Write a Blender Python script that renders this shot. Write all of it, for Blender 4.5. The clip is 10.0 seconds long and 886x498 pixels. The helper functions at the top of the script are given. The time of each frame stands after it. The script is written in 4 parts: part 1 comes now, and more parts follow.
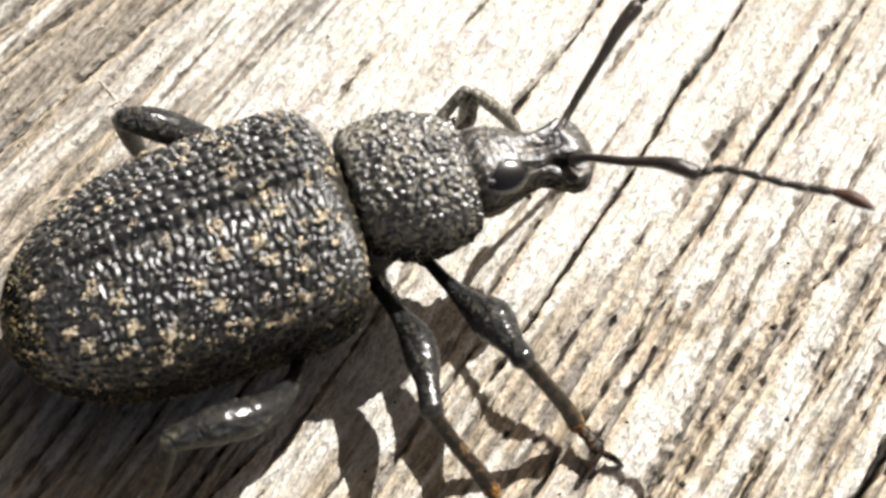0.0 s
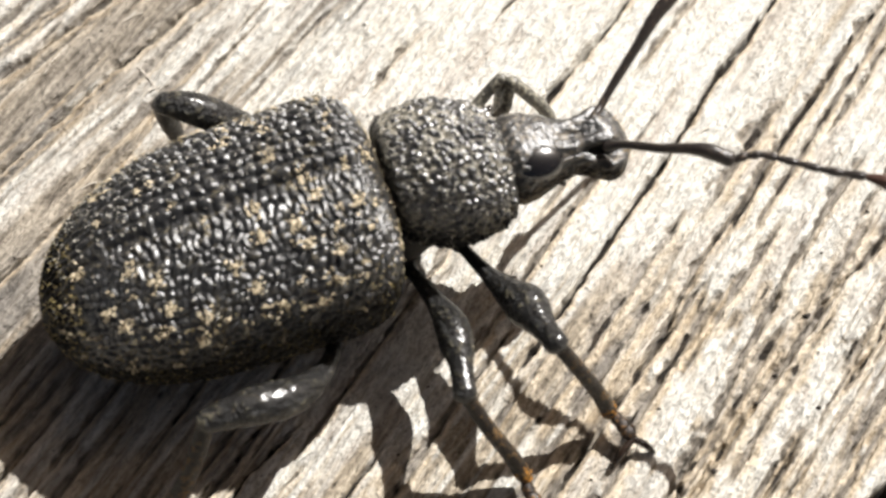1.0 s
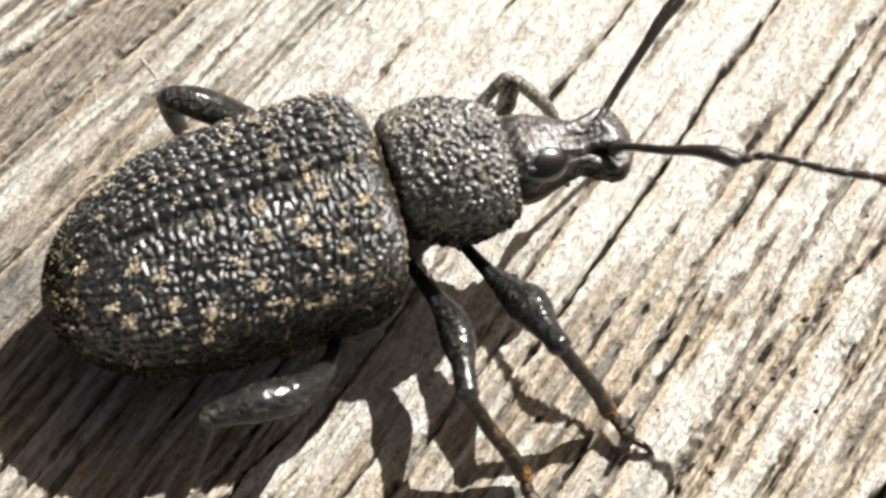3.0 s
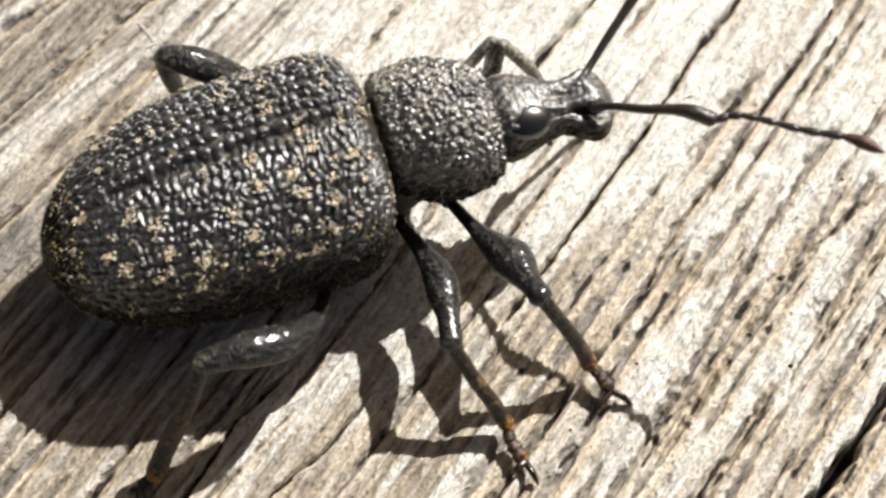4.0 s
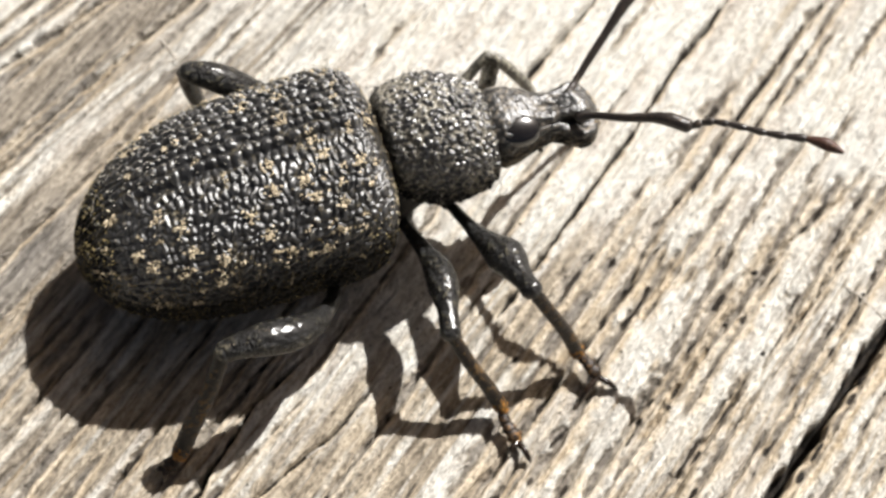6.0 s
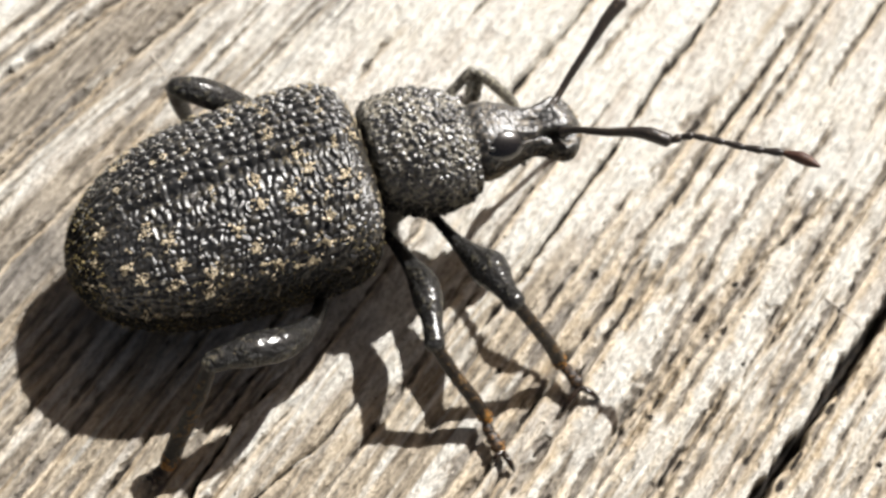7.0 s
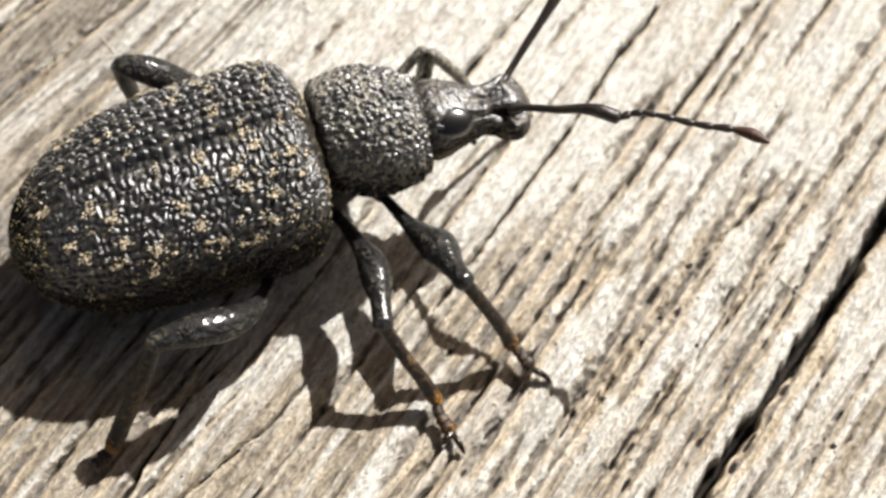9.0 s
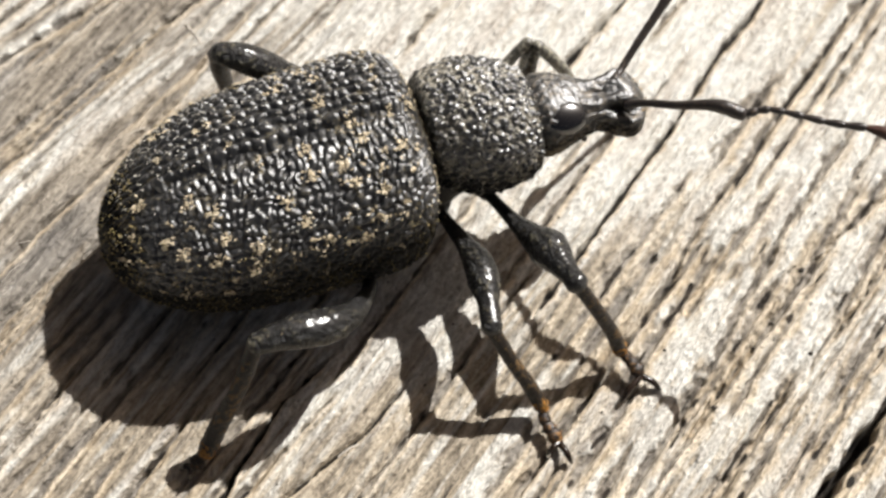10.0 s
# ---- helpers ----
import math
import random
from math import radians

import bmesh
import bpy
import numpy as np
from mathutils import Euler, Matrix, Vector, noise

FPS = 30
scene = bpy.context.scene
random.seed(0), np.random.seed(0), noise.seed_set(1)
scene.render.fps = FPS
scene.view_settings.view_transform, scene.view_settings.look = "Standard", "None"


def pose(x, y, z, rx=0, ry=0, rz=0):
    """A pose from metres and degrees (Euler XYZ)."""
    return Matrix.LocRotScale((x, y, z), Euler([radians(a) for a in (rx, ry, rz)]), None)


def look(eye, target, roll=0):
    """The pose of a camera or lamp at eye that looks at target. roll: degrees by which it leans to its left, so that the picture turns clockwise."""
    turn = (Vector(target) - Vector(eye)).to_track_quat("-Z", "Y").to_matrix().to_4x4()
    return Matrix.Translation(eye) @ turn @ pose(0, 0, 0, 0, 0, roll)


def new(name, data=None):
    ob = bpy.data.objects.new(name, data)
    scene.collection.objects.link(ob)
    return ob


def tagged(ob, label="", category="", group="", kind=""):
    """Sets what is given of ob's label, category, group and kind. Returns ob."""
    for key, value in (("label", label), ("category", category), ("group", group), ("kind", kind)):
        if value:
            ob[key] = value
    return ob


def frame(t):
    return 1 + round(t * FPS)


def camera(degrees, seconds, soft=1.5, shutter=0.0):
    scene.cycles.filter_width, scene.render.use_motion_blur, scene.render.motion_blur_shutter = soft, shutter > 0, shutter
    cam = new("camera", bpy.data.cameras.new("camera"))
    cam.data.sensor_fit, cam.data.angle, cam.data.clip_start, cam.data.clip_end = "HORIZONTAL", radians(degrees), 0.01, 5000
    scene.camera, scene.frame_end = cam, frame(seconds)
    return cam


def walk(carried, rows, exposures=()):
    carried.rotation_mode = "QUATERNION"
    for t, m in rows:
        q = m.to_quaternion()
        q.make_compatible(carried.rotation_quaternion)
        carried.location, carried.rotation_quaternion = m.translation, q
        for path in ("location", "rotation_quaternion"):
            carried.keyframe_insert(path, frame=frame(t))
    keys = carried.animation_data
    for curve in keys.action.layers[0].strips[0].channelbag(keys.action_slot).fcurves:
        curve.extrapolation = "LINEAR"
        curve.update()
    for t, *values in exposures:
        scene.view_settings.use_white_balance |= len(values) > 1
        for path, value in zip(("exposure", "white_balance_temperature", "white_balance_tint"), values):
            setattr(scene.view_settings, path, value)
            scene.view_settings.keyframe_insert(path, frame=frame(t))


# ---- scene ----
cam = camera(30.00, 10.0, soft=2.8)
PATH = [
    (0.0, pose(-0.001057, -0.012465, 0.029263, 25.544, -0.563, -15.110)),
    (0.5, pose(-0.001092, -0.012470, 0.029329, 25.504, 0.008, -14.597)),
    (1.0, pose(-0.001261, -0.012734, 0.029370, 25.491, 0.086, -14.244)),
    (1.5, pose(-0.001340, -0.012731, 0.029312, 25.461, 0.132, -14.131)),
    (2.0, pose(-0.001258, -0.013105, 0.029276, 25.428, 0.113, -14.185)),
    (2.2, pose(-0.001469, -0.012807, 0.029563, 25.508, 0.047, -14.191)),
    (3.3, pose(-0.001754, -0.012175, 0.029563, 24.500, -1.205, -13.539)),
    (3.5, pose(-0.001877, -0.012082, 0.029832, 24.638, -1.013, -13.440)),
    (4.0, pose(-0.001708, -0.013568, 0.030117, 24.846, -1.189, -13.420)),
    (4.5, pose(-0.001077, -0.013951, 0.031595, 24.694, -1.303, -13.439)),
    (5.0, pose(-0.001989, -0.014999, 0.032527, 24.799, -1.307, -13.534)),
    (5.2, pose(-0.002042, -0.014610, 0.032591, 24.722, -1.172, -13.478)),
    (6.3, pose(-0.001892, -0.015028, 0.032740, 25.046, -0.924, -13.625)),
    (6.5, pose(-0.001750, -0.015330, 0.032817, 25.180, -0.853, -13.648)),
    (7.0, pose(-0.001779, -0.015039, 0.033167, 25.268, -1.071, -13.644)),
    (7.5, pose(-0.001614, -0.014881, 0.033382, 25.351, -1.149, -13.579)),
    (8.0, pose(-0.001461, -0.015349, 0.033215, 25.493, -1.277, -13.846)),
    (8.5, pose(-0.001527, -0.015671, 0.032959, 25.539, -1.327, -13.890)),
    (9.0, pose(-0.001146, -0.015664, 0.032548, 25.718, -1.488, -13.928)),
    (9.5, pose(-0.002484, -0.014317, 0.031858, 25.695, -1.716, -13.544)),
    (10.0, pose(-0.003228, -0.014448, 0.031190, 25.585, -2.111, -13.411)),
]
walk(cam, PATH, [(0.0, 0.83), (0.5, 0.78), (1.0, 0.71), (2.0, 0.69), (3.5, 0.69), (5.0, 0.65), (7.5, 0.65), (10.0, 0.58)])

# ---- depth of field of a close-up lens ----
cam.data.dof.use_dof = True
cam.data.dof.focus_distance = 0.0320
cam.data.dof.aperture_fstop = 150

# ---- light ----
SUN_WAY = Vector((0.75, 0.49, 1.0)).normalized()
world = bpy.data.worlds.new("sky")
scene.world = world
world.use_nodes = True
wn = world.node_tree
sky = wn.nodes.new("ShaderNodeTexSky")
sky.sky_type = "NISHITA"
sky.sun_disc = False
sky.air_density = 0.5
sky.dust_density = 6.0
sky.ozone_density = 0.6
sky.sun_elevation = math.asin(SUN_WAY.z)
sky.sun_rotation = math.atan2(SUN_WAY.x, SUN_WAY.y)
# sky light warmed by sunlit surroundings
warm = wn.nodes.new("ShaderNodeMix")
warm.data_type, warm.blend_type = "RGBA", "MULTIPLY"
warm.inputs[0].default_value = 1.0
warm.inputs[7].default_value = (1.0, 0.90, 0.77, 1)
wn.links.new(sky.outputs[0], warm.inputs[6])
wn.links.new(warm.outputs[2], wn.nodes["Background"].inputs[0])
wn.nodes["Background"].inputs[1].default_value = 0.029
sun = new("sun", bpy.data.lights.new("sun", "SUN"))
sun.data.energy = 5.0
sun.data.angle = radians(0.53)
sun.data.color = (1.0, 0.98, 0.95)
sun.matrix_world = look(SUN_WAY * 2, (0, 0, 0))

MM = 0.001


# ---- materials ----
def material(name):
    m = bpy.data.materials.new(name)
    m.use_nodes = True
    nt = m.node_tree
    return m, nt, nt.nodes["Principled BSDF"]


def node(nt, kind, **values):
    n = nt.nodes.new(kind)
    for key, value in values.items():
        n.inputs[key].default_value = value
    return n


def coords(nt, scale):
    """Object coordinates, scaled so that one unit is one millimetre times scale."""
    tc = nt.nodes.new("ShaderNodeTexCoord")
    mp = node(nt, "ShaderNodeMapping", Scale=tuple(1000 * s for s in scale))
    nt.links.new(tc.outputs["Object"], mp.inputs["Vector"])
    return mp.outputs["Vector"]


def noise_tex(nt, vec, scale, detail=4.0, rough=0.55):
    n = node(nt, "ShaderNodeTexNoise", Scale=scale, Detail=detail, Roughness=rough)
    nt.links.new(vec, n.inputs["Vector"])
    return n.outputs["Fac"]


def ramp(nt, fac, stops):
    r = nt.nodes.new("ShaderNodeValToRGB")
    els = r.color_ramp.elements
    while len(els) < len(stops):
        els.new(0.5)
    for el, (pos, col) in zip(els, stops):
        el.position, el.color = pos, (*col, 1)
    nt.links.new(fac, r.inputs["Fac"])
    return r.outputs["Color"]


def mix(nt, fac, a, b, blend="MIX"):
    n = nt.nodes.new("ShaderNodeMix")
    n.data_type, n.blend_type = "RGBA", blend
    for sock, val in ((n.inputs[0], fac), (n.inputs[6], a), (n.inputs[7], b)):
        if isinstance(val, (int, float)):
            sock.default_value = val
        elif isinstance(val, tuple):
            sock.default_value = (*val, 1)
        else:
            nt.links.new(val, sock)
    return n.outputs[2]


def bump(nt, height, bsdf, strength, distance):
    b = node(nt, "ShaderNodeBump", Strength=strength, Distance=distance)
    nt.links.new(height, b.inputs["Height"])
    nt.links.new(b.outputs["Normal"], bsdf.inputs["Normal"])


def chitin(name, dark, dust, dust_lo, dust_hi, rough, bump_mm, grain=9.0, coat=0.0, spec=0.8, matt=False, coat_rough=0.33):
    """Black-brown beetle shell with a dusting of tan scales and a fine pitted relief."""
    m, nt, b = material(name)
    vec = coords(nt, (1, 1, 1))
    fine = noise_tex(nt, vec, grain, 3.0, 0.6)
    wide = noise_tex(nt, vec, 1.3, 3.0, 0.6)
    base = mix(nt, wide, dark, tuple(1.9 * c for c in dark))
    both = nt.nodes.new("ShaderNodeMath")
    both.operation = "MULTIPLY_ADD"
    nt.links.new(wide, both.inputs[0])
    both.inputs[1].default_value = 0.5
    nt.links.new(fine, both.inputs[2])
    if matt:
        # more dust where it settles
        lies = nt.nodes.new("ShaderNodeAttribute")
        lies.attribute_name = "dusty"
        more = nt.nodes.new("ShaderNodeMath")
        more.operation = "MULTIPLY_ADD"
        nt.links.new(lies.outputs["Fac"], more.inputs[0])
        more.inputs[1].default_value = 0.34
        nt.links.new(both.outputs[0], more.inputs[2])
        both = more
    mask = ramp(nt, both.outputs[0], [(dust_lo, (0, 0, 0)), (dust_hi, (1, 1, 1))])
    col = mix(nt, mask, base, dust)
    nt.links.new(col, b.inputs["Base Color"])
    rr = ramp(nt, mask, [(0.0, (rough,) * 3), (1.0, (0.8,) * 3)])
    nt.links.new(rr, b.inputs["Roughness"])
    b.inputs["Specular IOR Level"].default_value = spec
    b.inputs["Coat Weight"].default_value = coat
    b.inputs["Coat Roughness"].default_value = coat_rough
    if matt:
        # the sides are dull with dust and hair; losing their gloss also deepens their shade
        a = nt.nodes.new("ShaderNodeAttribute")
        a.attribute_name = "matt"
        for sock, hi, lo in (("Specular IOR Level", spec, 0.05), ("Coat Weight", coat, 0.0)):
            span = node(nt, "ShaderNodeMapRange")
            span.inputs["To Min"].default_value, span.inputs["To Max"].default_value = hi, lo
            nt.links.new(a.outputs["Fac"], span.inputs["Value"])
            nt.links.new(span.outputs[0], b.inputs[sock])
    bump(nt, fine, b, 0.8, bump_mm * MM)
    return m


M_ELYTRA = chitin("elytra_shell", (0.0075, 0.0072, 0.007), (0.105, 0.082, 0.036), 0.84, 1.06, 0.44, 0.018, 11.0, 1.0, 1.0, True, 0.39)
M_PRONOTUM = chitin("pronotum_shell", (0.010, 0.0098, 0.010), (0.26, 0.235, 0.18), 0.88, 1.04, 0.36, 0.016, 11.0, 1.0, 1.0, True, 0.34)
M_HEAD = chitin("head_shell", (0.013, 0.0125, 0.012), (0.20, 0.165, 0.12), 0.76, 0.98, 0.42, 0.055, 9.0, 0.5, 0.9, True, 0.34)
M_LEG = chitin("leg_shell", (0.009, 0.0085, 0.008), (0.14, 0.125, 0.085), 0.84, 1.0, 0.38, 0.22, 8.0, 0.7, 0.2, False, 0.24)
# paler copy of the leg shell: sunlight on the far legs, put into colour
M_SUNLIT_LEG = chitin("sunlit_leg_shell", (0.06, 0.056, 0.046), (0.40, 0.37, 0.29), 0.68, 0.92, 0.45, 0.06, 10.0, 0.5, 0.5)
M_TIBIA = chitin("tibia_shell", (0.009, 0.0065, 0.0045), (0.17, 0.10, 0.038), 0.80, 1.03, 0.42, 0.05, 9.0, 0.0, 0.45)
M_ANTENNA = chitin("antenna_shell", (0.016, 0.012, 0.010), (0.12, 0.08, 0.05), 0.84, 1.0, 0.38, 0.015, 14.0, 0.0, 0.7)
M_CLUB = chitin("antenna_club_shell", (0.040, 0.017, 0.011), (0.16, 0.08, 0.05), 0.80, 1.0, 0.5, 0.012, 16.0, 0.0, 0.5)
M_UNDER = chitin("underside_shell", (0.008, 0.0075, 0.007), (0.07, 0.055, 0.03), 0.84, 1.0, 0.5, 0.02, 8.0, 0.0, 0.4)
M_TARSUS = chitin("tarsus_shell", (0.014, 0.009, 0.006), (0.24, 0.12, 0.035), 0.82, 1.0, 0.45, 0.03, 12.0, 0.0, 0.45)


def plain(name, col, rough, vary=0.25, scale=6.0, spec=0.5):
    m, nt, b = material(name)
    fac = noise_tex(nt, coords(nt, (1, 1, 1)), scale)
    lo, hi = (tuple(max(0.0, c * k) for c in col) for k in (1 - vary, 1 + vary))
    nt.links.new(ramp(nt, fac, [(0.3, lo), (0.7, hi)]), b.inputs["Base Color"])
    b.inputs["Roughness"].default_value = rough
    b.inputs["Specular IOR Level"].default_value = spec
    return m


M_EYE = plain("eye_shell", (0.006, 0.005, 0.005), 0.25, 0.2, 10.0, 1.0)
M_EYE.node_tree.nodes["Principled BSDF"].inputs["Coat Weight"].default_value = 1.0
M_EYE.node_tree.nodes["Principled BSDF"].inputs["Coat Roughness"].default_value = 0.15


def scale_material(name, grey, tan):
    """Tiny hair scales, each of its own tone."""
    m, nt, b = material(name)
    geo = nt.nodes.new("ShaderNodeNewGeometry")
    nt.links.new(ramp(nt, geo.outputs["Random Per Island"], [(0.0, grey), (1.0, tan)]), b.inputs["Base Color"])
    b.inputs["Roughness"].default_value = 0.55
    return m


M_SCALE = scale_material("tan_scale", (0.34, 0.28, 0.18), (0.66, 0.55, 0.38))
M_DOWN = scale_material("grey_hair_scale", (0.17, 0.155, 0.13), (0.50, 0.47, 0.40))
M_GOLD = scale_material("golden_hair_scale", (0.15, 0.112, 0.042), (0.44, 0.34, 0.14))
M_HAIR = plain("pale_hair", (0.24, 0.175, 0.09), 0.5, 0.35, 3.0)
M_PAD = plain("orange_brush", (0.26, 0.115, 0.016), 0.7, 0.9, 14.0)
M_CLAW = plain("dark_claw", (0.020, 0.012, 0.008), 0.25, 0.3, 10.0)
M_FIBRE = plain("wood_fibre", (0.55, 0.50, 0.43), 0.8, 0.35, 4.0)
M_DIRT = plain("dark_dirt", (0.035, 0.028, 0.022), 0.9, 0.5, 12.0)


def wood_material():
    """Grey weathered softwood: pale bleached fibres, tan and brown grain lines, stains and small dark specks."""
    m, nt, b = material("weathered_wood")
    vec = coords(nt, (1, 1, 1))
    turned = node(nt, "ShaderNodeMapping", Rotation=(0, 0, radians(-42)))
    nt.links.new(vec, turned.inputs["Vector"])
    long = node(nt, "ShaderNodeMapping", Scale=(0.15, 1.0, 1.0))
    nt.links.new(turned.outputs[0], long.inputs["Vector"])
    lines = noise_tex(nt, long.outputs[0], 1.3, 6.0, 0.62)
    fibres = noise_tex(nt, long.outputs[0], 7.0, 4.0, 0.6)
    blot = noise_tex(nt, vec, 0.55, 4.0, 0.6)
    speck = noise_tex(nt, vec, 6.5, 3.0, 0.7)
    short = node(nt, "ShaderNodeMapping", Scale=(0.48, 1.0, 1.0))
    nt.links.new(turned.outputs[0], short.inputs["Vector"])
    flecks = noise_tex(nt, short.outputs[0], 5.0, 4.0, 0.68)

    def broken(name, grain_fac, lo, hi):
        """The named attribute with its edges broken up by the grain."""
        a = nt.nodes.new("ShaderNodeAttribute")
        a.attribute_name = name
        ad = nt.nodes.new("ShaderNodeMath")
        ad.operation = "MULTIPLY_ADD"
        nt.links.new(grain_fac, ad.inputs[0])
        ad.inputs[1].default_value = 0.75
        nt.links.new(a.outputs["Fac"], ad.inputs[2])
        return ramp(nt, ad.outputs[0], [(lo, (0, 0, 0)), (hi, (1, 1, 1))])

    late = broken("late", flecks, 0.58, 0.94)
    soil = broken("dirt", flecks, 0.66, 0.88)
    pale = ramp(nt, lines, [(0.30, (0.43, 0.37, 0.30)), (0.37, (0.55, 0.51, 0.45)), (0.40, (0.34, 0.28, 0.22)), (0.43, (0.60, 0.575, 0.52)),
                            (0.53, (0.745, 0.74, 0.69)), (0.555, (0.46, 0.41, 0.32)), (0.58, (0.745, 0.74, 0.69)), (0.70, (0.58, 0.55, 0.49))])
    grey = ramp(nt, fibres, [(0.30, (0.33, 0.31, 0.285)), (0.48, (0.56, 0.535, 0.495)), (0.70, (0.78, 0.77, 0.715))])
    col = mix(nt, 0.45, pale, grey)
    brown = ramp(nt, fibres, [(0.33, (0.13, 0.106, 0.080)), (0.5, (0.335, 0.285, 0.218)), (0.67, (0.56, 0.485, 0.380))])
    ash = nt.nodes.new("ShaderNodeAttribute")
    ash.attribute_name = "ash"
    silver = ramp(nt, fibres, [(0.35, (0.070, 0.064, 0.060)), (0.65, (0.25, 0.233, 0.212))])
    brown = mix(nt, ash.outputs["Fac"], brown, silver)
    col = mix(nt, late, col, brown)
    edge = nt.nodes.new("ShaderNodeAttribute")
    edge.attribute_name = "ochre"
    tan = node(nt, "ShaderNodeMapRange")
    tan.inputs["To Max"].default_value = 0.85
    nt.links.new(edge.outputs["Fac"], tan.inputs["Value"])
    col = mix(nt, tan.outputs[0], col, ramp(nt, fibres, [(0.35, (0.48, 0.37, 0.235)), (0.65, (0.76, 0.645, 0.485))]))
    warm = ramp(nt, blot, [(0.48, (0, 0, 0)), (0.72, (0.35, 0.35, 0.35))])
    col = mix(nt, warm, col, mix(nt, ash.outputs["Fac"], (0.50, 0.43, 0.34), (0.46, 0.43, 0.395)))
    mottle = ramp(nt, flecks, [(0.30, (0.40, 0.38, 0.355)), (0.42, (0.70, 0.68, 0.65)), (0.51, (0.96, 0.95, 0.935)), (0.62, (1.06, 1.06, 1.06))])
    smooth = nt.nodes.new("ShaderNodeAttribute")
    smooth.attribute_name = "smooth"
    speckled = node(nt, "ShaderNodeMapRange")
    speckled.inputs["To Min"].default_value, speckled.inputs["To Max"].default_value = 0.62, 0.3
    nt.links.new(smooth.outputs["Fac"], speckled.inputs["Value"])
    col = mix(nt, speckled.outputs[0], col, mottle, "MULTIPLY")
    grit = noise_tex(nt, short.outputs[0], 14.0, 2.0, 0.7)
    sand = ramp(nt, grit, [(0.34, (0.50, 0.49, 0.48)), (0.48, (0.98, 0.98, 0.98)), (0.62, (1.14, 1.14, 1.14))])
    col = mix(nt, speckled.outputs[0], col, sand, "MULTIPLY")
    dots = ramp(nt, speck, [(0.66, (0, 0, 0)), (0.75, (0.8, 0.8, 0.8))])
    col = mix(nt, dots, col, (0.13, 0.105, 0.08))
    col = mix(nt, soil, col, ramp(nt, speck, [(0.35, (0.010, 0.008, 0.007)), (0.65, (0.038, 0.028, 0.019))]))
    nt.links.new(col, b.inputs["Base Color"])
    b.inputs["Roughness"].default_value = 0.78
    b.inputs["Specular IOR Level"].default_value = 0.3
    both = nt.nodes.new("ShaderNodeMath")
    both.operation = "ADD"
    nt.links.new(fibres, both.inputs[0])
    nt.links.new(flecks, both.inputs[1])
    rub = nt.nodes.new("ShaderNodeMath")
    rub.operation = "MULTIPLY_ADD"
    nt.links.new(grit, rub.inputs[0])
    rub.inputs[1].default_value = 0.5
    nt.links.new(both.outputs[0], rub.inputs[2])
    both = rub
    bump(nt, both.outputs[0], b, 1.0, 0.13 * MM)
    return m


M_WOOD = wood_material()
M_GROUND = plain("soil", (0.10, 0.085, 0.06), 0.95, 0.4, 0.02)


# ---- mesh helpers ----
def mesh_object(name, verts, faces, mat, parent=None, label="", smooth=True, attribute=None):
    """Vertices in millimetres."""
    me = bpy.data.meshes.new(name)
    verts = np.asarray(verts, float) * MM
    if isinstance(faces, np.ndarray):
        me.vertices.add(len(verts))
        me.vertices.foreach_set("co", verts.ravel())
        k = faces.shape[1]
        me.loops.add(faces.size)
        me.loops.foreach_set("vertex_index", faces.ravel().astype(np.int32))
        me.polygons.add(len(faces))
        me.polygons.foreach_set("loop_start", np.arange(0, faces.size, k, dtype=np.int32))
        me.polygons.foreach_set("loop_total", np.full(len(faces), k, np.int32))
        me.update(calc_edges=True)
    else:
        me.from_pydata(verts.tolist(), [], faces)
        me.update()
    if smooth:
        me.polygons.foreach_set("use_smooth", np.ones(len(me.polygons), bool))
    for key, values in (attribute or {}).items():
        me.attributes.new(key, "FLOAT", "POINT").data.foreach_set("value", np.asarray(values, np.float32))
    me.materials.append(mat)
    ob = new(name, me)
    if parent is not None:
        ob.parent = parent
    if label:
        tagged(ob, label)
    return ob


def grid_faces(n, m, wrap=False, flip=False):
    """Quads of an n by m grid of vertices; wrap joins the last column to the first."""
    i, j = np.meshgrid(np.arange(n - 1), np.arange(m if wrap else m - 1), indexing="ij")
    k = (j + 1) % m
    q = np.stack([i * m + j, i * m + k, (i + 1) * m + k, (i + 1) * m + j], -1).reshape(-1, 4)
    return q[:, ::-1].copy() if flip else q


def spline(points, n):
    """A smooth curve through the points, n samples; any number of columns."""
    p = np.asarray(points, float)
    p = np.vstack([2 * p[0] - p[1], p, 2 * p[-1] - p[-2]])
    t = np.linspace(0, len(p) - 3 - 1e-9, n)
    i = t.astype(int)
    f = (t - i)[:, None]
    a, b, c, d = p[i], p[i + 1], p[i + 2], p[i + 3]
    return 0.5 * (2 * b + (c - a) * f + (2 * a - 5 * b + 4 * c - d) * f**2 + (3 * b - a - 3 * c + d) * f**3)


